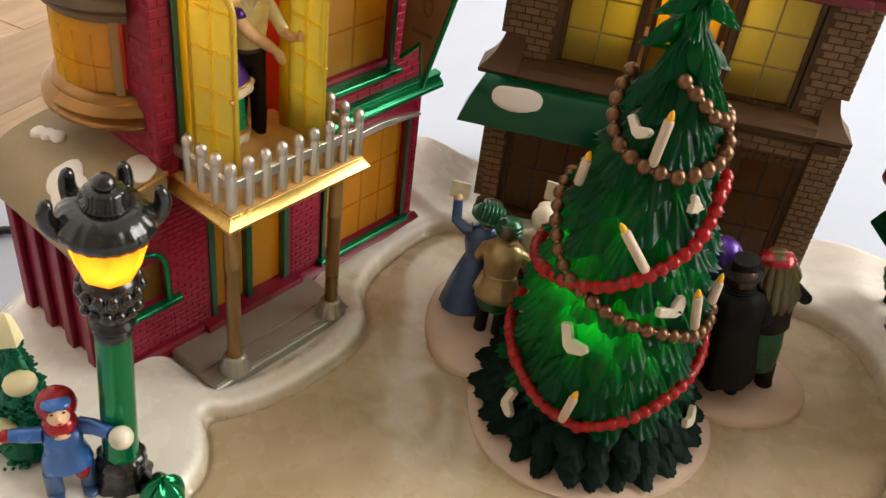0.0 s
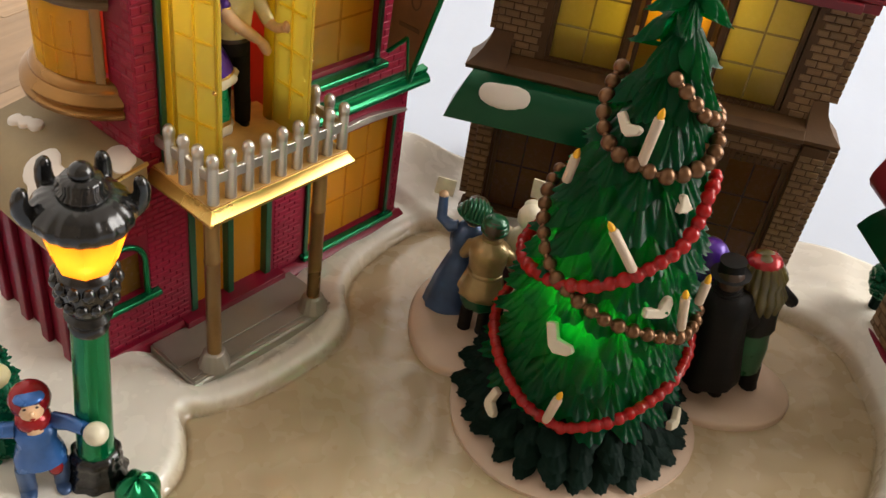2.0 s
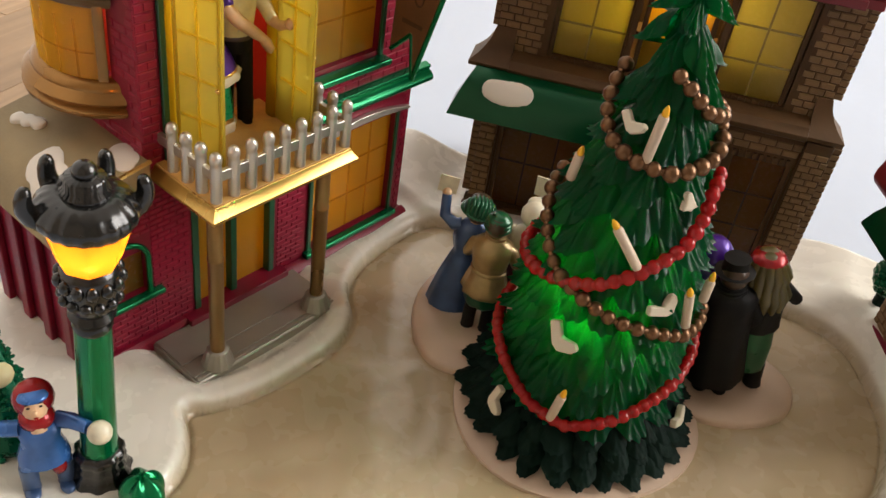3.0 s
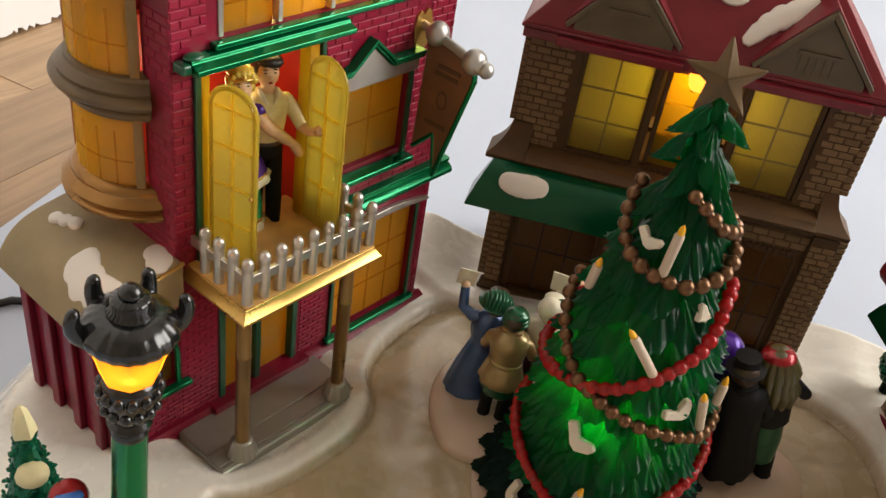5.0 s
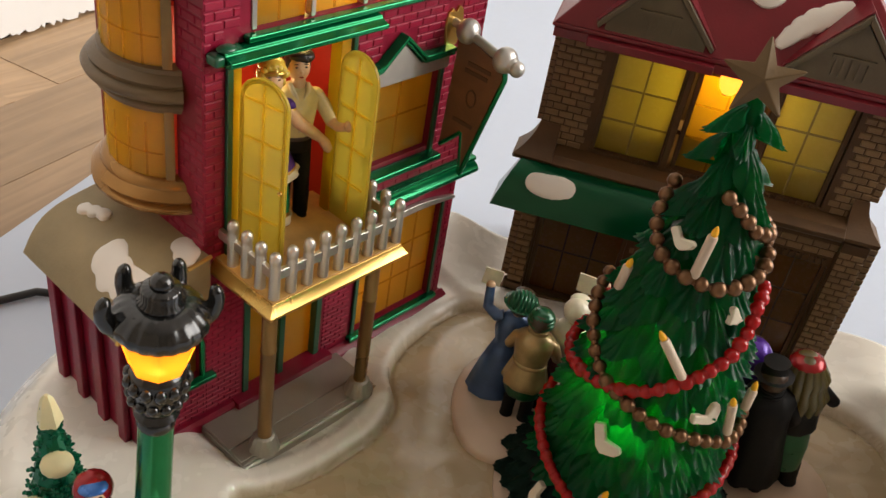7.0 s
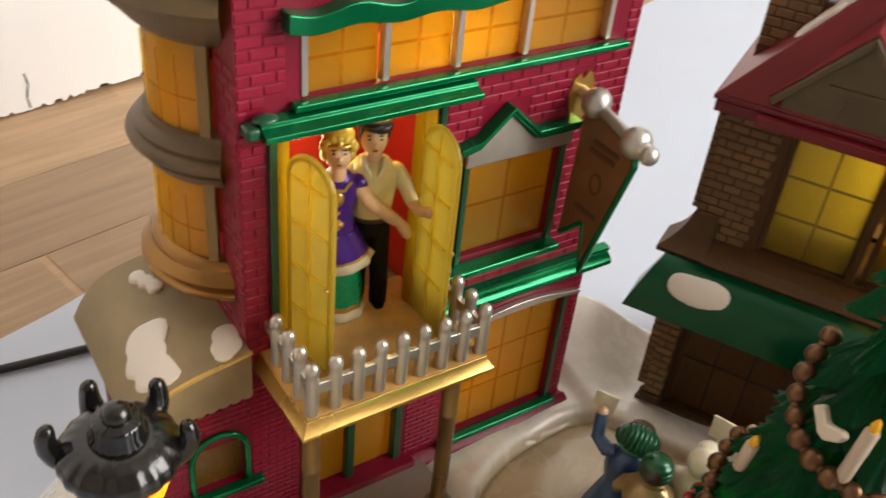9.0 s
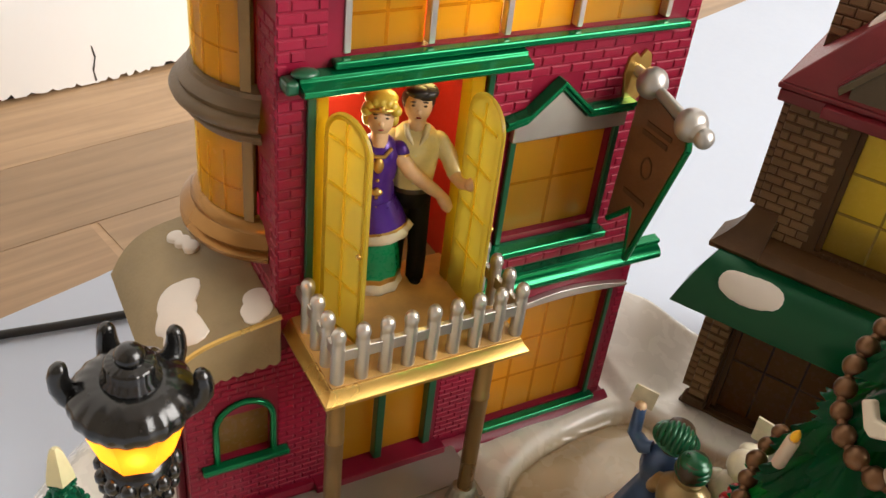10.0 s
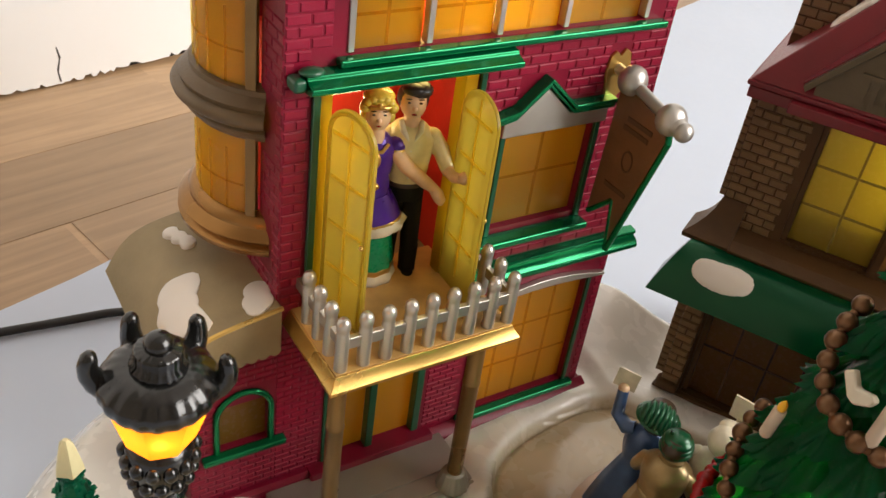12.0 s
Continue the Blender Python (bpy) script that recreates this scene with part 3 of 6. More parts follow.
turret_mid = [(0.40, 2.33), (0.465, 2.34), (0.475, 2.37), (0.505, 2.385), (0.515, 2.41), (0.50, 2.425), (0.535, 2.44), (0.565, 2.465), (0.575, 2.495), (0.56, 2.52), (0.525, 2.53), (0.53, 2.555), (0.505, 2.58), (0.475, 2.60), (0.475, 2.63), (0.40, 2.65)]
ring("turret_moulding", turret_mid, DARKTAN, label="brown moulding of the round bay", a0=209, a1=331)
turret_top = [(0.40, 3.12), (0.48, 3.13), (0.52, 3.17), (0.58, 3.24), (0.66, 3.32), (0.69, 3.36), (0.67, 3.40), (0.58, 3.46), (0.40, 3.52), (0.20, 3.56)]
ring("turret_cap", turret_top, DARKTAN, label="brown flared cap of the round bay")
for z0, z1 in ((1.86, 2.34), (2.64, 3.13)):
    pane = ring("bay_pane", [(0.43, z0), (0.445, z0), (0.445, z1), (0.43, z1), (0.43, z0)], PANE, 219, 318, "curved amber bay window")
    for a in (222, 238, 254, 270, 286, 302):
        c = (TC[0] + 0.448 * math.cos(radians(a)), TC[1] + 0.448 * math.sin(radians(a)))
        bm = bmesh.new()
        tube(bm, [(c[0], c[1], z0), (c[0], c[1], z1)], 0.007, 6)
        part("muntin", bm, RIB, pane, smooth=True)
    zm = (z0 + z1) / 2 + 0.03
    bm = bmesh.new()
    tube(bm, [(TC[0] + 0.448 * math.cos(radians(a)), TC[1] + 0.448 * math.sin(radians(a)), zm) for a in range(219, 319, 4)], 0.006, 6)
    part("muntin", bm, RIB, pane, smooth=True)
    for a in (216, 321):
        ring("bay_frame", [(0.41, z0 - 0.02), (0.468, z0 - 0.02), (0.468, z1 + 0.02), (0.41, z1 + 0.02), (0.41, z0 - 0.02)], BRONZE, a - 3.5, a + 3.5)

# windows with ribbed panes
def window(parent, x, y0, y1, z0, z1, cols, rows, mat, name="window"):
    """A pane in the front wall with its moulded glazing ribs."""
    w = part(name, B(x - 0.02, x, y0 - 0.01, y1 + 0.01, z0 - 0.01, z1 + 0.01), mat, parent, "amber translucent window pane")
    for i in range(1, cols):
        y = y0 + (y1 - y0) * i / cols
        part("muntin", B(x, x + 0.005, y - 0.009, y + 0.009, z0, z1), RIB, w)
    for j in range(1, rows):
        z = z0 + (z1 - z0) * j / rows
        for i in range(cols):
            u, v = y0 + (y1 - y0) * i / cols + 0.011, y0 + (y1 - y0) * (i + 1) / cols - 0.011
            part("muntin", B(x, x + 0.004, u, v, z - 0.008, z + 0.008), RIB, w)
    return w


window(house, FX - 0.05, 1.38, 2.03, 1.69, 2.35, 2, 2, PANE)
window(house, FX - 0.05, 1.45, 2.33, 0.06, 1.03, 4, 3, PANE)
edges = (0.32, 0.77, 1.21, 1.66, 2.26)
for a, b in zip(edges, edges[1:]):
    window(house, FX - 0.05, a + 0.03, b - 0.03, 3.0, 3.34, 2, 2, PANE)
for y in edges:
    slab("mullion", house, SILVER, FX - 0.05, FX + 0.012, y - 0.018, y + 0.018, 3.0, 3.36, 0.006)
window(house, FX - 0.06, 0.37, 0.63, 0.03, 1.15, 1, 1, PANE, "door_pane")
window(house, FX - 0.06, 0.70, 1.00, 0.03, 1.15, 1, 1, PANE, "door_pane")
for y in (0.33, 0.665, 1.03):
    slab("door_post", house, GREEN_DARK, FX - 0.06, FX + 0.012, y - 0.028, y + 0.028, 0.0, 1.18)

# arched window in the wing
part("arch_pane", B(FX - 0.07, FX - 0.05, -0.405, -0.065, 0.43, 0.82), PANE_A, house, "dim amber arched window")
bm = bmesh.new()
arch = [(-0.235 + 0.175 * math.cos(radians(a)), 0.72 + 0.175 * math.sin(radians(a))) for a in range(0, 181, 12)]
tube(bm, [(FX + 0.01, -0.06, 0.43), (FX + 0.01, -0.06, 0.60)] + [(FX + 0.01, y, z) for y, z in arch] + [(FX + 0.01, -0.41, 0.60), (FX + 0.01, -0.41, 0.43)], 0.021, 8)
part("arch_trim", bm, GREEN, house, "green arched window trim", smooth=True)
slab("window_sill", house, GREEN, FX, FX + 0.07, -0.51, 0.03, 0.40, 0.445, 0.015, "green window sill")
part("arch_filling", B(FX - 0.07, FX - 0.06, -0.405, -0.065, 0.80, 0.90), RED, house)

# small window with its pediment
bm = bmesh.new()
ped = [(1.25, 2.485), (1.39, 2.515), (1.59, 2.695), (1.81, 2.495), (2.13, 2.495)]
up = [(y, z + 0.032) for y, z in ped]
prism(bm, ped + up[::-1], "x", FX, FX + 0.09)
prism(bm, [(y, z - 0.03) for y, z in ped] + ped[::-1], "x", FX, FX + 0.075)
part("pediment_trim", bm, GREEN, house, "green gabled window hood", bevel=0.008)
part("pediment_board", P([(1.32, 2.36), (2.10, 2.36), (2.10, 2.47), (1.80, 2.465), (1.59, 2.66), (1.40, 2.48), (1.32, 2.46)], "x", FX + 0.003, FX + 0.05), SILVER, house, "silver board under the hood", bevel=0.008)
slab("window_sill", house, GREEN, FX, FX + 0.12, 1.24, 2.10, 1.595, 1.645, 0.014, "green window sill")
slab("window_jamb", house, GREEN_DARK, FX, FX + 0.03, 1.325, 1.365, 1.645, 2.38)
slab("window_jamb", house, GREEN_DARK, FX, FX + 0.03, 2.045, 2.085, 1.645, 2.38)
# ledge over the lower shop window
part("band", P([(FX, 1.27), (FX + 0.055, 1.268), (FX + 0.085, 1.276), (FX + 0.103, 1.292), (FX + 0.108, 1.312), (FX + 0.102, 1.332), (FX + 0.088, 1.350), (FX + 0.066, 1.364), (FX + 0.050, 1.370), (FX + 0.062, 1.384), (FX + 0.066, 1.398), (FX + 0.060, 1.412), (FX, 1.42)], "y", 1.12, 2.64), GREEN, house, "green ledge with a rounded moulding", smooth=True)
bm = bmesh.new()
ys = np.linspace(1.44, 2.47, 16)
lowz = [1.05 + 0.035 * math.sin(math.pi * (y - 1.44) / 1.03) for y in ys]
highz = [1.075 + 0.075 * math.sin(math.pi * (y - 1.44) / 1.03) for y in ys]
prism(bm, list(zip(ys, lowz)) + list(zip(ys, highz))[::-1], "x", FX, FX + 0.045)
part("window_arch", bm, SILVER, house, "thin silver arch over the shop window", bevel=0.006)
slab("window_sill", house, GREEN, FX, FX + 0.07, 1.36, 2.42, -0.005, 0.045, 0.014, "green window sill")
slab("window_jamb", house, GREEN_DARK, FX, FX + 0.025, 1.40, 1.44, 0.045, 1.05)
slab("window_jamb", house, GREEN_DARK, FX, FX + 0.025, 2.34, 2.375, 0.045, 1.06)
# upper windows
slab("window_sill", house, GREEN, FX, FX + 0.07, 0.24, 2.40, 2.946, 2.988, 0.012, "green window sill")
bm = bmesh.new()
ys = np.linspace(0.20, 2.36, 60)
prism(bm, [(y, 3.36 + 0.012 * math.sin(y * 14)) for y in ys] + [(y, 3.46 + 0.02 * math.sin(y * 14)) for y in ys][::-1], "x", FX, FX + 0.10)
part("valance", bm, GREEN, house, "green wavy window valance", bevel=0.008)
part("cornice", P([(FX, 3.58), (FX + 0.06, 3.60), (FX + 0.14, 3.66), (FX + 0.16, 3.70), (FX + 0.16, 3.76), (FX, 3.76)], "y", -0.10, 2.58), GREEN, house, "green cornice")
part("cornice", P([(-0.03, 3.58), (-0.09, 3.60), (-0.14, 3.66), (-0.16, 3.70), (-0.16, 3.76), (-0.03, 3.76)], "x", -1.74, FX), GREEN, house)

# double door on the first floor: trim, lintel, two leaves standing open
slab("door_trim", house, GREEN_DARK, FX, FX + 0.03, 0.12, 0.165, 1.40, 2.84)
slab("door_trim", house, GREEN_DARK, FX, FX + 0.03, 1.125, 1.165, 1.40, 2.84)
slab("door_jamb", house, PANE_Y, FX - 0.09, FX + 0.015, 0.17, 0.235, 1.43, 2.84)
slab("door_jamb", house, PANE_Y, FX - 0.09, FX + 0.015, 1.03, 1.115, 1.43, 2.84)
lintel = part("lintel", P([(FX, 2.84), (FX + 0.13, 2.85), (FX + 0.155, 2.865), (FX + 0.155, 2.895), (FX + 0.12, 2.905), (FX + 0.09, 2.915), (FX + 0.085, 2.935), (FX, 2.94)], "y", 0.055, 1.305), GREEN, house, "green moulded door lintel", bevel=0.006)
slab("lintel_end", house, GREEN_DARK, FX, FX + 0.11, -0.02, 0.05, 2.86, 2.93, 0.02)
bm = bmesh.new()
ball(bm, (FX + 0.06, 0.09, 2.95), (0.05, 0.07, 0.022), 12, 8)
part("lintel_end", bm, GREEN_DARK, house, smooth=True)


def leaf_outline(w, z0, z1, n=12, inset=0.0):
    r = w / 2 - inset
    base = z1 - w / 2
    return [(inset, z0 + inset), (w - inset, z0 + inset)] + [(w / 2 + r * math.cos(math.pi * k / n), base + r * 0.9 * math.sin(math.pi * k / n)) for k in range(n + 1)]


def door_leaf(hinge, angle, flip):
    """One arched leaf: u runs from the hinge, turned by angle from the wall's face."""
    d = Vector((math.sin(radians(angle)), flip * math.cos(radians(angle)), 0))
    nrm = Vector((math.cos(radians(angle)), -flip * math.sin(radians(angle)), 0))
    W, Z0, Z1 = 0.37, 1.46, 2.80

    def put(bm):
        for v in bm.verts:
            p = hinge + d * v.co.x + nrm * v.co.y
            v.co = (p.x, p.y, v.co.z)
        return bm

    leaf = part("door_leaf", put(P(leaf_outline(W, Z0, Z1), "y", -0.012, 0.012)), PANE_L, house, "translucent yellow arched door leaf, standing open", bevel=0.006)
    bm = bmesh.new()
    for z in (1.80, 2.08, 2.36, 2.62):
        for s in (-1, 1):
            box(bm, 0.05, 0.175, s * 0.0125 - 0.003, s * 0.0125 + 0.003, z - 0.008, z + 0.008)
            box(bm, 0.195, 0.32, s * 0.0125 - 0.003, s * 0.0125 + 0.003, z - 0.008, z + 0.008)
    part("muntin", put(bm), RIB_Y, leaf)
    bm = bmesh.new()
    for s in (-1, 1):
        box(bm, 0.176, 0.194, s * 0.0125 - 0.003, s * 0.0125 + 0.003, 1.56, 2.74)
    part("muntin", put(bm), RIB_Y, leaf)
    bm = bmesh.new()
    tube(bm, [(u, 0.012, z) for u, z in leaf_outline(W, Z0, Z1, 14, 0.025)] + [(0.025, 0.012, Z0 + 0.025)], 0.012, 6)
    part("leaf_rim", put(bm), PANE_L, leaf, smooth=True)
    bm = bmesh.new()
    ball(bm, (W - 0.03, 0.025, 2.06), 0.016, 8, 6)
    part("door_knob", put(bm), GOLD, leaf, smooth=True)


door_leaf(Vector((FX + 0.03, 0.215, 0)), 76, 1)
door_leaf(Vector((FX + 0.03, 1.03, 0)), 88, -1)

# balcony
def frustum(bm, lo, z0, hi, z1):
    v = [bm.verts.new((x, y, z)) for (x0, x1, y0, y1), z in ((lo, z0), (hi, z1)) for x, y in ((x0, y0), (x1, y0), (x1, y1), (x0, y1))]
    for f in ((0, 1, 2, 3), (7, 6, 5, 4), (0, 4, 5, 1), (1, 5, 6, 2), (2, 6, 7, 3), (3, 7, 4, 0)):
        bm.faces.new([v[i] for i in f])


bm = bmesh.new()
cyma = [(0.10, 1.322), (0.035, 1.328), (0.0, 1.342), (0.0, 1.362), (0.008, 1.37), (0.036, 1.415), (0.042, 1.436)]
rows = []
for o, z in cyma:
    rows.append([bm.verts.new(p) for p in ((FX, o, z), (-o, o, z), (-o, 1.24 - o, z), (FX, 1.24 - o, z))])
for p, q in zip(rows, rows[1:]):
    for k in range(3):
        bm.faces.new((p[k], p[k + 1], q[k + 1], q[k]))
bm.faces.new(rows[0][::-1])
bm.faces.new(rows[-1])
balcony = part("balcony", bm, GOLD, house, "gilded balcony slab on two columns", bevel=0.004)
part("deck", B(FX + 0.003, -0.05, 0.05, 1.19, 1.436, 1.446), bpy.data.materials["ochre_boards"], balcony, "ochre balcony deck", bevel=0.004)
PICKET = [(0.038, 1.446), (0.037, 1.69), (0.034, 1.708), (0.034, 1.716), (0.039, 1.73), (0.040, 1.752), (0.036, 1.775), (0.024, 1.793), (0.003, 1.80)]
spots = [(-0.09, 0.095 + 1.085 * i / 8) for i in range(9)] + [(-0.09 - 0.144 * k, y) for k in (1, 2, 3) for y in (0.095, 1.18)]
for x, y in spots:
    part("picket", T(PICKET, (x, y, 0), 12), SILVER, balcony, smooth=True)
for a, b in (((-0.09, 0.095), (-0.09, 1.18)), ((-0.09, 0.095), (FX, 0.095)), ((-0.09, 1.18), (FX, 1.18))):
    lo, hi = (min(a[0], b[0]) - 0.012, min(a[1], b[1]) - 0.012), (max(a[0], b[0]) + 0.012, max(a[1], b[1]) + 0.012)
    part("rail", B(lo[0] - 0.006, hi[0] + 0.006, lo[1] - 0.006, hi[1] + 0.006, 1.588, 1.662), SILVER, balcony, bevel=0.006)
for y in (0.125, 1.06):
    col = part("column", T([(0.052, 0.06), (0.052, 0.92), (0.056, 0.925), (0.056, 0.945), (0.052, 0.95), (0.052, 1.33)], (-0.155, y, 0), 20), BRONZE, house, "bronze painted balcony column", smooth=True)
    part("column_base", T([(0.115, -0.018), (0.109, 0.002), (0.08, 0.10), (0.070, 0.112), (0.04, 0.117)], (-0.155, y, 0), 48, wave=0.045, lobes=14), PEWTER, col, "fluted pewter foot", smooth=True)
step = part("step", P([(-0.62, -0.18), (-0.07, -0.18), (-0.07, -0.045), (-0.085, -0.03), (-0.62, -0.03)], "y", -0.105, 1.225), PEWTER, house, "pewter grey porch step", bevel=0.008)
for x0, x1 in ((-0.60, -0.285), (-0.27, -0.135), (-0.125, -0.095)):
    part("step_board", B(x0, x1, -0.09, 1.21, -0.029, -0.019), PEWTER, step, bevel=0.004)

# hanging sign
sign = part("sign_bracket", P([(2.07, 2.52), (2.13, 2.47), (2.19, 2.53), (2.225, 2.70), (2.205, 2.79), (2.165, 2.82), (2.13, 2.775), (2.095, 2.81), (2.055, 2.78), (2.04, 2.69)], "x", FX, FX + 0.02), GOLD, house, "gilded wall plate of the sign", bevel=0.004)
bm = bmesh.new()
tube(bm, [(FX, 2.13, 2.70), (-0.55, 2.13, 2.685), (-0.14, 2.13, 2.60)], [0.034, 0.036, 0.036], 12)
SATIN = material("satin_silver_paint", (0.50, 0.48, 0.45), 0.36, 0.75, 0.15, 60, 0.05)
part("sign_pole", bm, SATIN, sign, smooth=True)
for x, z, r in ((-0.50, 2.68, 0.096), (-0.13, 2.605, 0.098), (-0.015, 2.582, 0.060)):
    bm = bmesh.new()
    ball(bm, (x, 2.13, z), (r * 0.9, r, r), 16, 10)
    part("knob", bm, SATIN, sign, smooth=True)
bm = bmesh.new()
tube(bm, [(-0.105, 2.13, 2.60), (-0.055, 2.13, 2.59), (-0.035, 2.13, 2.586)], [0.07, 0.062, 0.05], 14)
part("collar", bm, SATIN, sign, smooth=True)
outline = [(-0.56, 2.66), (-0.115, 2.54), (-0.10, 2.46), (-0.36, 1.54), (-0.405, 1.90), (-0.60, 1.70)]
flag = part("flag", P(outline, "y", 2.115, 2.145), material("brown_sign_paint", (0.17, 0.075, 0.035), 0.42, 0, 0.25, 70, 0.3), sign, "brown swallow-tailed sign board with green edge")
for a, b in ((outline[1], outline[2]), (outline[2], outline[3]), (outline[3], outline[4]), (outline[4], outline[5])):
    bm = bmesh.new()
    tube(bm, [(a[0], 2.13, a[1]), (b[0], 2.13, b[1])], 0.021, 8)
    part("flag_edge", bm, GREEN, sign, smooth=True)
SIGN_INK = material("sign_lettering", (0.095, 0.042, 0.022), 0.5)
bm = bmesh.new()
for z, x0, x1 in ((2.46, -0.44, -0.22), (2.40, -0.46, -0.24), (1.98, -0.50, -0.30)):
    box(bm, x0, x1, 2.108, 2.113, z - 0.016, z + 0.016)
lathe(bm, [(0.075, 0), (0.06, 0.0), (0.06, 0.004), (0.075, 0.004), (0.075, 0)], (0, 0, 0), 20, close=False)
for v in list(bm.verts)[24:]:
    v.co = (-0.36 + v.co.x * 0.65, 2.113 - v.co.z, 2.2 + v.co.y)
part("lettering", bm, SIGN_INK, sign, "dark unreadable lettering bars and ring")

# brick fields of this house
up_w, up_h = 0.135, 0.062
lo_w, lo_h = 0.105, 0.043
lay(wall_front, "x", FX, 1, -0.025, 2.495, 1.43, 3.56, up_w, up_h, RED_BRICK, holes=[(0.11, 1.18, 1.3, 2.99), (1.31, 2.10, 1.58, 2.50), (1.42, 1.76, 2.50, 2.68), (0.02, 1.31, 2.83, 2.96), (0.22, 2.41, 2.93, 3.50), (2.05, 2.22, 2.48, 2.82)])
lay(wall_front, "x", FX, 1, -0.025, 2.495, 0.03, 1.26, lo_w, lo_h, RED_BRICK, holes=[(0.28, 1.09, -0.1, 1.26), (1.36, 2.43, -0.1, 1.26)])
lay(wing_front, "x", FX, 1, -0.575, -0.03, 0.03, 1.20, lo_w, lo_h, RED_BRICK, holes=[(-0.41, 0.0, 0.38, 0.92)])
lay(wall_left, "y", -0.03, -1, -1.735, FX + 0.0, 1.52, 3.56, up_w, up_h, RED_BRICK, holes=[(-1.80, -0.76, 1.69, 1.97), (-1.68, -0.90, 1.9, 3.3), (-1.80, -0.74, 2.42, 2.76), (-1.90, -0.66, 3.21, 3.56)])

# ---------------------------------------------------------------- the brown brick house across the plaza
TURN2 = 28.5
inn = thing("toy_house", (-0.334, 3.016, 0.0), TURN2, "brown brick model house with a red roof and lit windows", "model house", local=True)
W2 = 2.94
UP_HOLES = [(0.48, 2.46, 1.52, 2.42)]
inn_up = part("wall_front", pierced("y", 0.22, 0.32, 0.03, 2.80, 1.42, 2.58, UP_HOLES), BROWN, inn, "brown moulded brick upper wall")
LOW_HOLES = [(0.22, 1.02, 0.0, 0.95), (1.14, 1.80, 0.0, 1.05), (2.16, 2.68, 0.0, 1.06)]
inn_low = part("wall_lower", pierced("y", 0.10, 0.22, 0.05, 2.90, -0.14, 1.36, LOW_HOLES), BROWN, inn, "dark brown lower shop front")
part("wall_side", B(0.03, 0.13, 0.32, 1.5, -0.14, 2.58), BROWN, inn)
inn_right = part("wall_side", B(2.70, 2.80, 0.32, 1.5, -0.14, 2.58), BROWN, inn)
part("wall_rear", B(0.03, 2.80, 1.5, 1.6, -0.14, 2.58), BROWN, inn)
part("interior_floor", B(0.13, 2.70, 0.22, 1.5, 1.36, 1.42), BROWN, inn)
# lower stage, base courses
for y, z0, z1, a, b in ((0.0, -0.16, -0.05, 0.06, 2.98), (0.04, -0.05, 0.0, 0.0, 2.93)):
    part("plinth", B(a, b, y, 0.10, z0, z1), BROWN, inn, bevel=0.015)
for a, b in ((0.05, 0.20), (2.70, 2.92)):
    part("pier", B(a, b, 0.03, 0.10, 0.0, 1.36), BROWN, inn, bevel=0.01)
for a, b in ((0.02, 0.20), (2.72, 2.98)):
    part("pier_foot", B(a, b, 0.0, 0.10, 0.001, 0.09), BROWN, inn, bevel=0.02)
# ledge between the storeys
FLARE = ((1.36, 0.11), (1.385, 0.165), (1.42, 0.17), (1.445, 0.14), (1.48, 0.10), (1.53, 0.06), (1.60, 0.025), (1.68, 0.005))
for x0, x1, sx in ((0.03, 0.20, -1), (2.68, 2.80, 1)):
    bm = bmesh.new()
    rows = []
    for z, o in FLARE:
        a, b = (x0 - o, x1) if sx < 0 else (x0, x1 + o)
        rows.append([bm.verts.new(p) for p in ((a, 0.32, z), (a, 0.215 - o * 1.25, z), (b, 0.215 - o * 1.25, z), (b, 0.32, z))])
    for p, q in zip(rows, rows[1:]):
        for k in range(3):
            bm.faces.new((p[k], p[k + 1], q[k + 1], q[k]))
    bm.faces.new(rows[0][::-1])
    bm.faces.new(rows[-1])
    part("ledge_end", bm, BROWN, inn, "flared brown end of the ledge", smooth=True)
part("ledge", P([(0.22, 1.34), (0.04, 1.35), (0.0, 1.38), (-0.01, 1.42), (0.03, 1.445), (0.05, 1.475), (0.14, 1.49), (0.22, 1.50)], "x", 0.201, 2.679), BROWN, inn, "brown moulded ledge", bevel=0.006)
for i in range(34):
    part("dentil", B(0.52 + i * 0.056, 0.548 + i * 0.056, 0.20, 0.22, 1.503, 1.54), BROWN, inn)
for i in range(9):
    part("dentil", B(2.17 + i * 0.056, 2.20 + i * 0.056, 0.08, 0.10, 1.07, 1.13), BROWN, inn)


def inn_window(u0, u1, z0, z1, y, cols, rows, mat, label, name="window"):
    rib = BROWN if mat is PANE_D else RIB_B if mat is PANE_B else RIB
    w = part(name, B(u0, u1, y, y + 0.02, z0, z1), mat, inn, label)
    for i in range(1, cols):
        u = u0 + (u1 - u0) * i / cols
        part("muntin", B(u - 0.008, u + 0.008, y - 0.01, y, z0, z1), rib, w)
    for j in range(1, rows):
        z = z0 + (z1 - z0) * j / rows
        for i in range(cols):
            part("muntin", B(u0 + (u1 - u0) * i / cols + 0.01, u0 + (u1 - u0) * (i + 1) / cols - 0.01, y - 0.008, y, z - 0.008, z + 0.008), rib, w)
    for u in (u0, u1):
        part("window_frame", B(u - 0.02, u + 0.02, y - 0.03, y + 0.03, z0 - 0.01, z1 + 0.02), BROWN, w, bevel=0.006)
    return w


inn_window(0.50, 1.09, 1.53, 2.41, 0.27, 2, 3, PANE_B, "pale yellow lit window")
inn_window(1.85, 2.43, 1.53, 2.41, 0.27, 2, 3, PANE_B, "pale yellow lit window")
inn_window(1.20, 1.74, 1.53, 2.41, 0.31, 2, 3, PANE, "amber lit door pane", "door_pane")
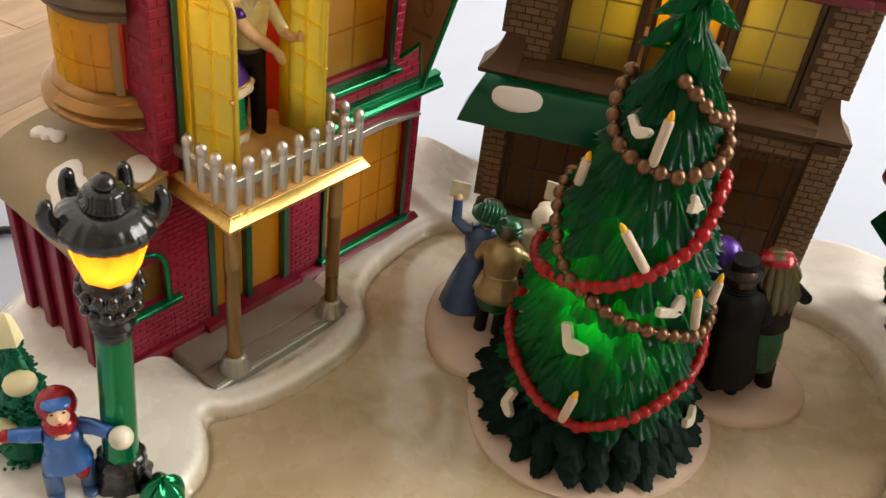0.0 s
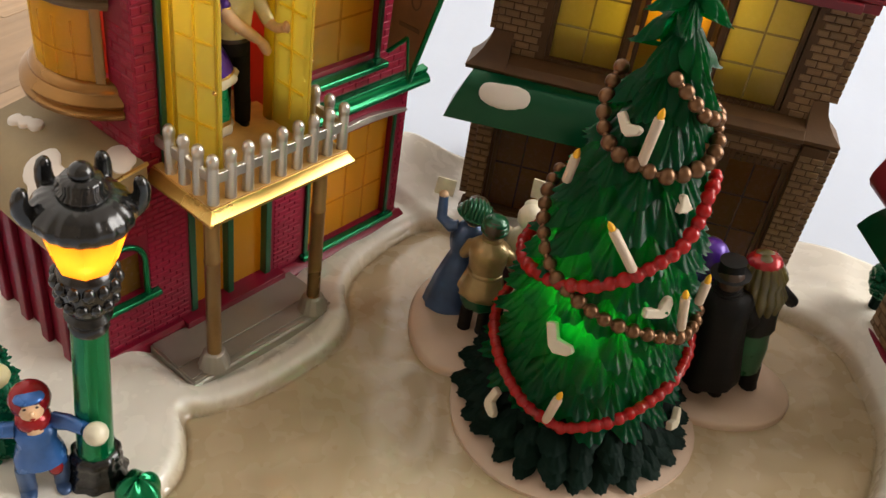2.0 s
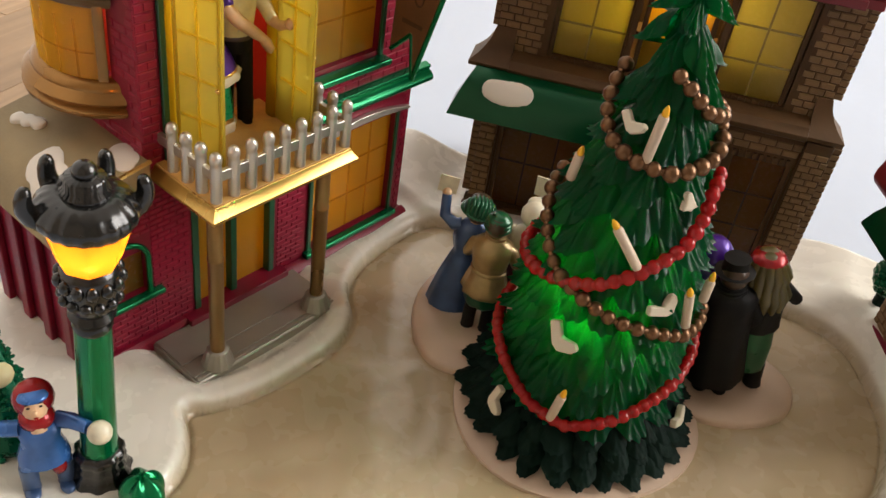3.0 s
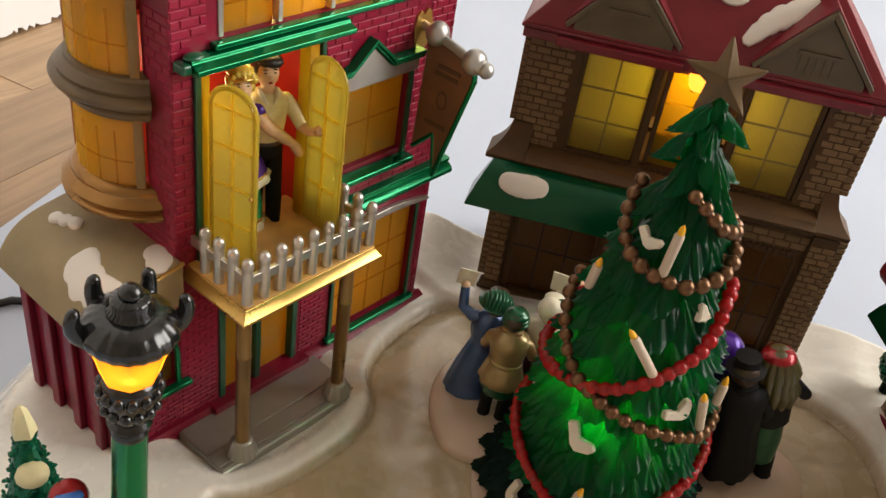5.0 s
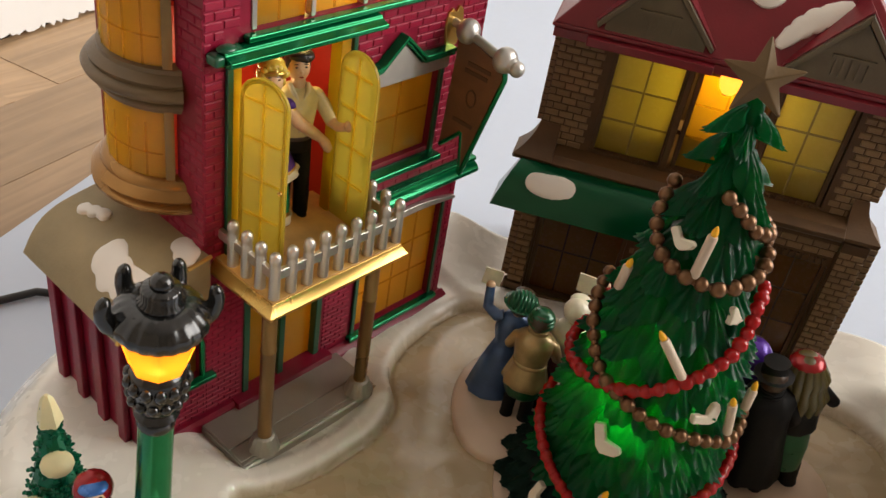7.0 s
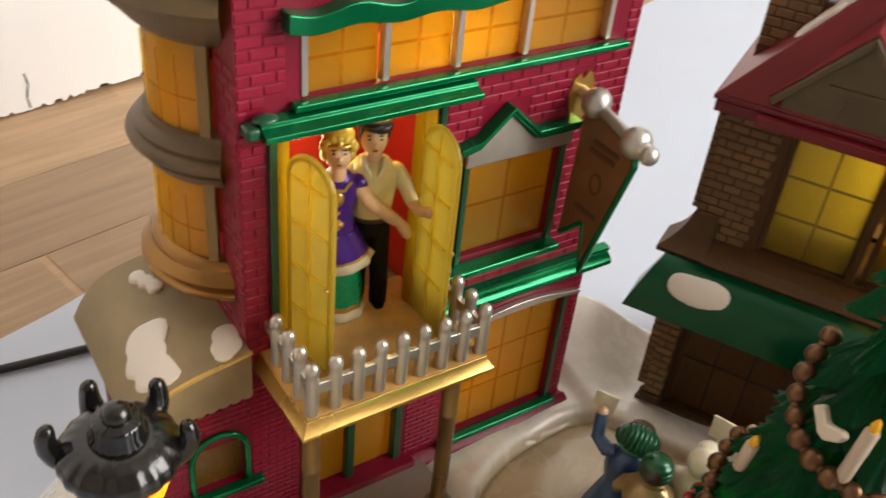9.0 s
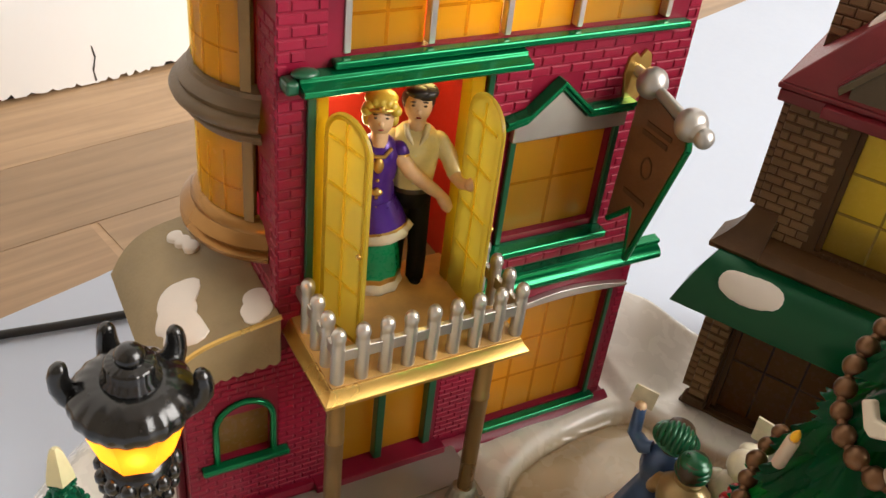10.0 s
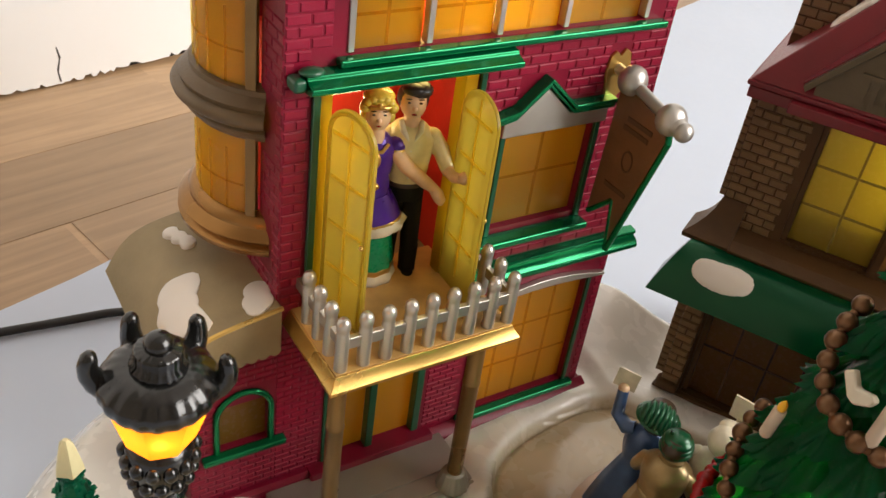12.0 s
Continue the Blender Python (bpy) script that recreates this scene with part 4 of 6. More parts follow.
for u in (1.115, 1.82):
    part("post", B(u - 0.028, u + 0.028, 0.20, 0.32, 1.49, 2.50), BROWN, inn, bevel=0.01)
inn_window(0.24, 1.00, 0.02, 0.93, 0.15, 3, 2, PANE_D, "dim amber shop window")
inn_window(2.18, 2.66, 0.02, 1.04, 0.15, 2, 3, PANE_D, "dim amber shop window")
inn_window(1.18, 1.76, 0.02, 1.03, 0.16, 2, 2, PANE_D, "dim amber shop door", "door_pane")
# unseen shelf added inside to keep the bulb's light off the lower panes
part("inner_sill", B(0.14, 2.69, 0.34, 0.55, 1.80, 1.84), BROWN, inn)
part("shop_partition", B(0.13, 2.70, 0.60, 0.64, -0.12, 1.36), BROWN, inn)
# porch bulb over the upper door
bulb = part("porch_lamp", T([(0.04, 0.15), (0.085, 0.14), (0.095, 0.105), (0.075, 0.035), (0.05, 0.0), (0.02, -0.01)], (1.42, 0.17, 2.33), 16), glowing("lit_bulb", (1.0, 0.33, 0.03), 2.4), inn, "glowing orange porch lamp", smooth=True)
part("lamp_bracket", B(1.38, 1.44, 0.16, 0.32, 2.31, 2.333), BLACK, inn)
# roof
ROOFRED = material("red_roof_paint", (0.18, 0.009, 0.017), 0.38, 0, 0.15, 50, 0.15)
TEAL = material("teal_paint", (0.012, 0.13, 0.11), 0.35, 0, 0.15, 50, 0.12)
part("eave", B(-0.03, 2.84, 0.06, 0.32, 2.50, 2.58), ROOFRED, inn, "red painted eaves", bevel=0.01)
bm = bmesh.new()
frustum(bm, (-0.05, 2.86, 0.05, 1.70), 2.582, (-0.05, 2.86, 0.05, 1.70), 2.62)
frustum(bm, (-0.04, 2.85, 0.055, 1.69), 2.62, (0.66, 2.15, 0.57, 1.15), 3.38)
roof = part("roof", bm, ROOFRED, inn, "steep dark red hipped roof", bevel=0.012)
part("ridge", B(0.64, 2.17, 0.545, 1.175, 3.375, 3.43), BROWN, inn, "brown ridge cresting", bevel=0.012)


def roof_y(z):
    return 0.05 + (z - 2.62) * 0.77 / 1.13


for c in (0.745, 2.20):
    dormer = part("dormer", P([(c - 0.39, 2.582), (c + 0.39, 2.582), (c + 0.39, 2.70), (c, 3.13), (c - 0.39, 2.70)], "y", 0.07, 0.42), DORMER, inn, "khaki gabled dormer")
    for s in (-1, 1):
        pts = [(c + s * 0.0, 3.215), (c + s * 0.46, 2.69), (c + s * 0.44, 2.655), (c + s * 0.0, 3.145)]
        part("barge_board", P(pts, "y", 0.03, 0.46), DORMER, dormer, bevel=0.006)
        part("dormer_roof", P([(c + s * 0.0, 3.222), (c + s * 0.47, 2.685), (c + s * 0.468, 2.70), (c + s * 0.0, 3.24)], "y", 0.06, 0.50), ROOFRED, dormer)
    bm = bmesh.new()
    box(bm, c - 0.16, c + 0.16, 0.045, 0.07, 2.845, 2.872)
    for k in range(5):
        box(bm, c - 0.13 + k * 0.06, c - 0.105 + k * 0.06, 0.055, 0.07, 2.70, 2.845)
    part("vent", bm, DORMER, dormer)
    part("dormer_sill", B(c - 0.50, c + 0.50, 0.0, 0.07, 2.50, 2.575), ROOFRED, dormer, bevel=0.01)


def roof_snow(u, z, blobs):
    """Snow lying on the roof's slope, drawn flat and laid against it."""
    bm = bmesh.new()
    slope = math.atan2(1.13, 0.77)
    ob = snow_patch(inn, blobs, lambda x, y: 0.0, 0.03)
    for v in ob.data.vertices:
        x, y, h = v.co / K
        v.co = Vector((u + x, 0.05 + (z - 2.62) * 0.68 + y * math.cos(slope) - h * math.sin(slope), z + y * math.sin(slope) + h * math.cos(slope))) * K
    bm.free()
    return ob


roof_snow(1.78, 2.90, [(-0.10, -0.10, 0.055), (-0.05, -0.03, 0.075), (0.02, 0.05, 0.09), (0.10, 0.12, 0.10), (0.20, 0.18, 0.10), (0.30, 0.25, 0.08)])
roof_snow(1.39, 3.21, [(-0.17, 0.06, 0.13), (0.0, -0.05, 0.16), (0.10, -0.10, 0.15), (0.22, 0.0, 0.12), (0.02, 0.10, 0.20), (-0.20, 0.14, 0.11)])
snow_patch(inn, [(0.34, 0.44, 0.07), (0.42, 0.50, 0.08), (0.50, 0.56, 0.08), (0.58, 0.62, 0.07)], lambda x, y: 2.62 + min((x + 0.04) * 1.086, (y - 0.055) * 1.476, 0.76), 0.04)
chimney = part("chimney", B(0.04, 0.36, 0.60, 0.98, 2.6, 4.2), BROWN, inn, "brown brick chimney")

# green awning with a patch of snow
AWN = [(0.02, 1.40), (-0.05, 1.385), (-0.14, 1.33), (-0.21, 1.24), (-0.26, 1.14), (-0.29, 1.05)]
bm = bmesh.new()
rows = []
for y, z in AWN:
    t = (1.40 - z) / 0.35
    a, b = -0.05 - 0.165 * t ** 0.7, 1.45 + 0.10 * t
    rows.append([bm.verts.new((a + (b - a) * k / 12, y, z)) for k in range(13)])
inner = []
for y, z in AWN:
    t = (1.40 - z) / 0.35
    a, b = -0.05 - 0.165 * t ** 0.7 + 0.02, 1.45 + 0.10 * t - 0.02
    inner.append([bm.verts.new((a + (b - a) * k / 12, y + 0.035, z - 0.02)) for k in range(13)])
for grid, turn in ((rows, 1), (inner, -1)):
    for p, q in zip(grid, grid[1:]):
        for k in range(12):
            bm.faces.new((p[k], p[k + 1], q[k + 1], q[k])[::turn])
for k in range(12):
    bm.faces.new((rows[-1][k], rows[-1][k + 1], inner[-1][k + 1], inner[-1][k]))
for k in (0, 12):
    for i in range(5):
        bm.faces.new((rows[i][k], rows[i + 1][k], inner[i + 1][k], inner[i][k]))
    end = [r[k] for r in rows]
    low_back = bm.verts.new((rows[-1][k].co.x, 0.10, 1.05))
    top_back = bm.verts.new((rows[0][k].co.x, 0.10, 1.40))
    bm.faces.new(end + [low_back, top_back])
part("awning", bm, AWNING, inn, "dark green curved awning", smooth=True)


def awning_snow():
    ob = snow_patch(inn, [(0.0, 0.0, 0.07), (0.05, 0.004, 0.082), (0.10, 0.006, 0.086), (0.15, 0.002, 0.088), (0.20, -0.004, 0.084), (0.25, -0.006, 0.07)], lambda x, y: 0.0, 0.012)
    for v in ob.data.vertices:
        x, s, h = v.co / K
        t = 0.48 + s * 2.2
        i = min(max(t * 5, 0), 4.999)
        (ya, za), (yb, zb) = AWN[int(i)], AWN[int(i) + 1]
        f = i - int(i)
        d = Vector((0, yb - ya, zb - za)).normalized()
        up = Vector((0, d.z, -d.y))
        p = Vector((0.11 + x * 1.12, ya + (yb - ya) * f, za + (zb - za) * f)) + up * (h + 0.004)
        v.co = p * K
    return ob


awning_snow()
lay(inn_up, "y", 0.22, -1, 0.035, 2.795, 1.50, 2.49, 0.125, 0.064, BROWN_BRICK, holes=[(0.42, 2.50, 1.4, 2.6)], gap=0.011, proud=0.009)
lay(inn_low, "y", 0.10, -1, 0.20, 2.70, 0.0, 1.30, 0.135, 0.068, BROWN_BRICK, holes=[(0.20, 1.06, -0.1, 1.0), (1.10, 1.84, -0.1, 1.1), (2.12, 2.70, -0.1, 1.14)], proud=0.008)
lay(inn_low, "y", 0.03, -1, 0.055, 0.195, 0.10, 1.33, 0.14, 0.068, BROWN_BRICK, gap=0.011, proud=0.010)
lay(inn_low, "y", 0.03, -1, 2.705, 2.915, 0.10, 1.33, 0.105, 0.062, BROWN_BRICK, gap=0.011, proud=0.010)
# narrow brick returns beside the corners of both storeys
for u0, u1, v, z0, z1 in ((2.803, 2.875, 0.28, 1.66, 2.50), (-0.02, 0.027, 0.28, 1.66, 2.50), (2.923, 2.995, 0.10, 0.10, 1.34), (-0.02, 0.047, 0.10, 0.10, 1.34)):
    quoin = part("quoin", B(u0, u1, v, v + 0.30, z0, z1), BROWN, inn, "narrow brick corner return")
    lay(quoin, "y", v, -1, u0, u1 + 0.006, z0, z1, 0.20, 0.062, BROWN_BRICK, gap=0.011, proud=0.012)
lay(inn_right, "x", 2.80, 1, 0.33, 0.9, 1.5, 2.5, 0.135, 0.068, BROWN_BRICK, proud=0.008)
lay(chimney, "y", 0.60, -1, 0.04, 0.36, 2.8, 4.15, 0.12, 0.068, BROWN_BRICK, proud=0.008)

# ---------------------------------------------------------------- the third house, at the plaza's edge
shop = thing("toy_house", (3.09, 4.44, 0.0), -47, "small brown model house with a green awning and red roof", "model house", local=True)
shop_wall = part("wall_front", pierced("y", 0.0, 0.1, 0.0, 1.5, -0.14, 1.30, [(0.45, 1.05, 0.1, 0.85)]), BROWN, shop)
part("wall_side", B(0.0, 0.1, 0.1, 0.9, -0.14, 1.30), BROWN, shop)
part("wall_side", B(1.4, 1.5, 0.1, 0.9, -0.14, 1.30), BROWN, shop)
part("wall_rear", B(0.0, 1.5, 0.9, 1.0, -0.14, 1.30), BROWN, shop)
part("plinth", B(0.03, 1.52, -0.05, 0.0, -0.16, 0.10), RED, shop, "maroon panel along the foot of the wall", bevel=0.015)
EAVE = [(0.0, 1.235), (-0.10, 1.225), (-0.20, 1.19), (-0.29, 1.135), (-0.36, 1.07), (-0.405, 1.00), (-0.425, 0.975), (-0.42, 0.95), (-0.395, 0.945), (-0.33, 1.0), (-0.2, 1.07), (0.0, 1.12)]
part("awning", P(EAVE, "x", -0.17, 1.6), AWNING, shop, "curved dark green awning with a rolled lip", smooth=True, bevel=0.018)
# a thick rounded eave: a red rim round a teal end
RIM = [(-0.30, 1.285), (-0.38, 1.285), (-0.435, 1.31), (-0.46, 1.36), (-0.455, 1.42), (-0.42, 1.52), (-0.36, 1.66), (-0.27, 1.80), (-0.05, 1.93), (0.45, 2.0), (0.95, 1.9), (1.1, 1.6), (1.1, 1.285)]
part("roof", P(RIM, "x", -0.25, 1.72), ROOFRED, shop, "rounded dark red roof", smooth=True, bevel=0.022)
part("gable", P([(0.4 + (v - 0.4) * 0.90, 1.62 + (z - 1.62) * 0.80) for v, z in RIM], "x", -0.262, -0.2), TEAL, shop, "teal gable end inside the red rim", bevel=0.008)
part("window", B(0.45, 1.05, 0.04, 0.06, 0.1, 0.85), PANE_B, shop)
lay(shop_wall, "y", 0.0, -1, 0.0, 1.5, 0.02, 0.92, 0.135, 0.068, BROWN_BRICK, holes=[(0.42, 1.08, 0.05, 0.9)], proud=0.008)

# ---------------------------------------------------------------- the Christmas tree
AX, AY = 1.80, 1.84
tree = thing("christmas_tree", (AX, AY, GROUND), label="green lit plastic Christmas tree with bead garlands, candles and a star", category="christmas tree")
TREE_Z = np.array([-0.2, 0.05, 0.2, 0.5, 0.9, 1.5, 2.0, 2.4, 2.9, 3.2])
TREE_R = np.array([0.88, 0.80, 0.68, 0.62, 0.58, 0.50, 0.39, 0.28, 0.13, 0.04])


def tree_r(z):
    return float(np.interp(z, TREE_Z, TREE_R))


part("core", T([(max(tree_r(z) * 0.72 - 0.03, 0.045 - 0.1 * max(0, z - 3.0)), z) for z in np.linspace(0.1, 3.26, 24)], (AX, AY, 0), 28, close=False), FIR_CORE, tree, smooth=True)
rng = random.Random(11)
part("spire", T([(0.15, 2.4), (0.115, 2.65), (0.085, 2.9), (0.062, 3.1), (0.05, 3.22), (0.02, 3.26)], (AX, AY, 0), 20, wave=0.05, lobes=7), FIR, tree, smooth=True)


def bough(bm, a, z, r, length, width, spread_out=0.16, n=12, m=24, ridge=0.013, blunt=0.36, curl=0.0):
    """One hanging flap of the moulded fir: rounded below, with needle ridges fanning down from its rib."""
    ca, sa = math.cos(a), math.sin(a)
    out, side = Vector((ca, sa, 0)), Vector((-sa, ca, 0))
    rows = []
    lobe = rng.uniform(0, 6.28)
    sway = rng.uniform(-0.12, 0.12)
    for i in range(n + 1):
        t = i / n
        row = []
        for k in range(m + 1):
            s = (k - m / 2) / (m / 2)
            fan = 2 * math.pi * 2.2 * abs(s) - 6.0 * t
            reach = 1 - blunt * abs(s) ** 2.4 + 0.012 * math.cos(fan)
            tt = t * reach
            w = width * (0.42 + 1.05 * t - 0.52 * t * t)
            groove = ridge * math.cos(fan) * min(1, 2.5 * t)
            bulge = 0.035 * math.sin(math.pi * min(1, t * 1.1)) * (1 - s * s) - 0.065 * s * s * t
            flare = 0.85 * tt + 0.15 * tt ** 3 + curl * tt ** 5
            p = out * (r - spread_out + (spread_out + 0.07) * flare + bulge + groove) + Vector((0, 0, z - length * (tt - 0.08 * tt ** 4))) + side * (w * s + sway * width * t * t)
            row.append(bm.verts.new(Vector((AX, AY, 0)) + p))
        rows.append(row)
    for p, q in zip(rows, rows[1:]):
        for k in range(m):
            bm.faces.new((p[k], p[k + 1], q[k + 1], q[k]))
    back = [bm.verts.new(v.co - out * 0.13 + Vector((0, 0, 0.02))) for v in rows[-1]]
    for k in range(m):
        bm.faces.new((rows[-1][k], rows[-1][k + 1], back[k + 1], back[k]))


# height and reach of each tier's tips, length and half-width of its flaps
tiers = [(2.95, 0.165, 0.19, 0.075), (2.70, 0.21, 0.25, 0.10), (2.46, 0.265, 0.28, 0.125), (2.22, 0.325, 0.30, 0.15), (1.99, 0.38, 0.31, 0.155), (1.76, 0.435, 0.32, 0.16), (1.54, 0.485, 0.32, 0.16),
         (1.32, 0.525, 0.32, 0.16), (1.11, 0.555, 0.32, 0.16), (0.90, 0.58, 0.32, 0.16), (0.69, 0.605, 0.31, 0.16), (0.49, 0.63, 0.30, 0.16), (0.31, 0.65, 0.30, 0.16)]
for i, (z, r, length, width) in enumerate(tiers):
    n = max(5, round(2 * math.pi * r / 0.255))
    for k in range(n):
        a = 2 * math.pi * (k + 0.5 * (i % 2) + rng.uniform(-0.16, 0.16)) / n + 0.3
        bm = bmesh.new()
        size = rng.uniform(0.9, 1.15)
        bough(bm, a, z + length * size + rng.uniform(-0.05, 0.05), r, length * size, width * size, 0.09 + 0.24 * min(r, 0.45), curl=0.10 * (k * 0.618 % 1))
        part("bough", bm, FIR, tree, smooth=True)
# lowest boughs and skirt: near-black green, much darker than the tiers above
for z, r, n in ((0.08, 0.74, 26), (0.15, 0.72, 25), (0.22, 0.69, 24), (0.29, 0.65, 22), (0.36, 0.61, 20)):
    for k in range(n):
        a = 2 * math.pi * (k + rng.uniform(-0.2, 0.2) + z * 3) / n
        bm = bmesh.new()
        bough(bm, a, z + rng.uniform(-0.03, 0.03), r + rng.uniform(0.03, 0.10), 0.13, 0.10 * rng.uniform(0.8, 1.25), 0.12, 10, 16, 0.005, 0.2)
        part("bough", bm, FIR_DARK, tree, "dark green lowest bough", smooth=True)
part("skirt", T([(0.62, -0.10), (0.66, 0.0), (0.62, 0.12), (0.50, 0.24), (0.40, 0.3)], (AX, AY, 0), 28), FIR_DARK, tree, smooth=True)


def on_tree(deg, z, off=0.06):
    r = tree_r(z) + off
    return Vector((AX + r * math.cos(radians(deg)), AY + r * math.sin(radians(deg)), z))


def spread(keys, gap, off):
    """Evenly spaced places along a strand given by angles and heights."""
    dense = []
    for (a0, z0), (a1, z1) in zip(keys, keys[1:]):
        dense += [on_tree(a0 + (a1 - a0) * t / 30, z0 + (z1 - z0) * t / 30, off) for t in range(30)]
    dense.append(on_tree(*keys[-1], off))
    out, left = [dense[0]], 0.0
    for p, q in zip(dense, dense[1:]):
        left += (q - p).length
        if left >= gap:
            out.append(q)
            left = 0.0
    return out, dense[::4] + [dense[-1]]


STRANDS = [
    ("red bead garland", RUBY, 0.042, 0.07, [(-215, 0.74), (-160, 0.66), (-124, 0.58), (-88, 0.43), (-67, 0.39), (-44, 0.49), (-22, 0.62), (1, 0.72), (40, 0.84), (90, 0.92)]),
    ("red bead garland", RUBY, 0.046, 0.078, [(-190, 1.22), (-141, 1.26), (-119, 1.31), (-95, 1.38), (-74, 1.47), (-56, 1.58), (-40, 1.68), (-20, 1.80), (-6, 1.94), (2, 2.06), (25, 2.12)]),
    ("copper bead garland", COPPER, 0.049, 0.094, [(-170, 1.78), (-145, 1.70), (-124, 1.58), (-99, 1.41), (-81, 1.35), (-61, 1.28), (-36, 1.21), (-4, 1.09), (20, 1.06), (60, 1.10)]),
    ("copper bead garland", COPPER, 0.049, 0.094, [(-165, 2.60), (-140, 2.47), (-121, 2.36), (-99, 2.28), (-71, 2.24), (-42, 2.22), (-20, 2.25), (0, 2.27), (40, 2.35)]),
    ("copper bead garland", COPPER, 0.049, 0.094, [(-60, 2.74), (-39, 2.67), (-15, 2.55), (15, 2.48), (60, 2.44)]),
]
bead_mesh = {}
for label, mat, r, gap, keys in STRANDS:
    spots, line = spread(keys, gap, 0.066)
    bm = bmesh.new()
    tube(bm, line, 0.033 if mat is RUBY else 0.022, 8)
    garland = part("garland", bm, mat, tree, label, smooth=True)
    if (mat.name, r) not in bead_mesh:
        bm = bmesh.new()
        ball(bm, (0, 0, 0), r, 12, 8)
        bead_mesh[mat.name, r] = finish(bm, "bead", mat, Vector(), True)
    for p in spots:
        o = new("bead", bead_mesh[mat.name, r])
        o.parent = garland
        o.location = (p - ORIGINS[tree.name]) * K
        s = rng.uniform(0.9, 1.08)
        o.scale = (s, s, s)

for deg, z, lean, tall in ((-67, 2.41, 0.08, 0.30), (-63, 1.77, -0.75, 0.30), (-74, 0.53, 0.16, 0.24), (-14, 1.34, -0.28, 0.30), (-122, 2.04, 0.2, 0.2), (4, 1.40, 0.1, 0.16), (110, 1.3, 0.1, 0.22)):
    c = on_tree(deg, z, 0.10)
    side = Vector((-math.sin(radians(deg)), math.cos(radians(deg)), 0))
    up = (Vector((0, 0, 1)) + side * lean).normalized()
    a, b = c - up * tall / 2, c + up * tall / 2
    bm = bmesh.new()
    tube(bm, [a, a + up * 0.01, b - up * 0.01, b], [0.026, 0.031, 0.031, 0.026], 10)
    candle = part("candle", bm, CANDLE, tree, "white candle with a painted yellow flame", smooth=True)
    bm = bmesh.new()
    tube(bm, [b - up * 0.005, b + up * 0.02, b + up * 0.045, b + up * 0.065], [0.018, 0.022, 0.015, 0.003], 8)
    part("flame", bm, FLAME, candle, smooth=True)


def ornament(deg, z, pts, turn, size):
    """A flat white moulded ornament lying on the boughs."""
    c = on_tree(deg, z, 0.075)
    out = Vector((math.cos(radians(deg)), math.sin(radians(deg)), 0.35)).normalized()
    side = Vector((-math.sin(radians(deg)), math.cos(radians(deg)), 0))
    up = out.cross(side)
    bm = bmesh.new()
    pp = []
    for x, y in pts:
        t = radians(turn)
        pp.append((size * (x * math.cos(t) - y * math.sin(t)), size * (x * math.sin(t) + y * math.cos(t))))
    prism(bm, pp, "z", -0.03, 0.022)
    for v in bm.verts:
        v.co = c + side * v.co.x + up * v.co.y + out * v.co.z
    part("ornament", bm, ORNAMENT, tree, "white stocking ornament", bevel=0.012)


STOCKING = [(-0.5, 1.0), (0.1, 1.0), (0.15, 0.1), (0.9, -0.25), (1.0, -0.6), (0.6, -0.8), (-0.2, -0.7), (-0.45, -0.3)]
BELL = [(-0.25, 0.9), (0.25, 0.9), (0.45, 0.1), (0.8, -0.5), (0.2, -0.6), (0.0, -0.8), (-0.2, -0.6), (-0.8, -0.5), (-0.45, 0.1)]
ornament(-84, 1.02, STOCKING, 24, 0.118)
ornament(-109, 0.26, STOCKING, -10, 0.10)
ornament(11, 0.24, STOCKING, 60, 0.10)
ornament(-92, 2.43, STOCKING, 40, 0.085)
ornament(-27, 2.06, BELL, 10, 0.07)
ornament(-31, 1.38, STOCKING, 80, 0.10)
# star
bm = bmesh.new()
sc, face = Vector((AX - 0.015, AY - 0.01, 3.36)), Vector((0.45, -0.80, 0.30)).normalized()
sx = Vector((0, 0, 1)).cross(face).normalized()
sz = face.cross(sx)
tips = []
for k in range(10):
    a = radians(90 + 36 * k + 4)
    r = 0.25 if k % 2 == 0 else 0.105
    tips.append(bm.verts.new(sc + sx * (r * math.cos(a)) + sz * (r * math.sin(a))))
front, rear = bm.verts.new(sc + face * 0.06), bm.verts.new(sc - face * 0.06)
for k in range(10):
    bm.faces.new((tips[k], tips[(k + 1) % 10], front))
    bm.faces.new((tips[(k + 1) % 10], tips[k], rear))
part("star", bm, STAR, tree, "bronze five-pointed star", bevel=0.006)


def mound(name, c, rx, ry, top, turn, label):
    bm = bmesh.new()
    lathe(bm, [(1.0, GROUND - 0.03), (1.0, GROUND + 0.03), (0.985, top - 0.015), (0.95, top), (0.6, top + 0.012), (0.05, top + 0.015)], (0, 0, 0), 48)
    t = radians(turn)
    for v in bm.verts:
        w = 1 + 0.04 * math.sin(3 * math.atan2(v.co.y, v.co.x))
        x, y = v.co.x * rx * w, v.co.y * ry * w
        v.co.x, v.co.y = c[0] + x * math.cos(t) - y * math.sin(t), c[1] + x * math.sin(t) + y * math.cos(t)
    return solid(name, bm, MOUND, label, "snow mound", smooth=True, at=(c[0], c[1], GROUND))


mound("snow_mound", (AX, AY), 0.92, 0.90, -0.075, 0, "beige snow mound under the Christmas tree")
mound("snow_mound", (0.71, 2.02), 0.52, 0.66, -0.05, 20, "beige snow mound under the carol singers")
mound("snow_mound", (2.55, 2.92), 0.40, 0.55, -0.055, -30, "beige snow mound under the walking group")

# ---------------------------------------------------------------- street lamp
LX, LY = 0.14, -1.01
LAMP_POSE = pose(LX * K, LY * K, -0.10 * K, -1.2, 4.4, 0)
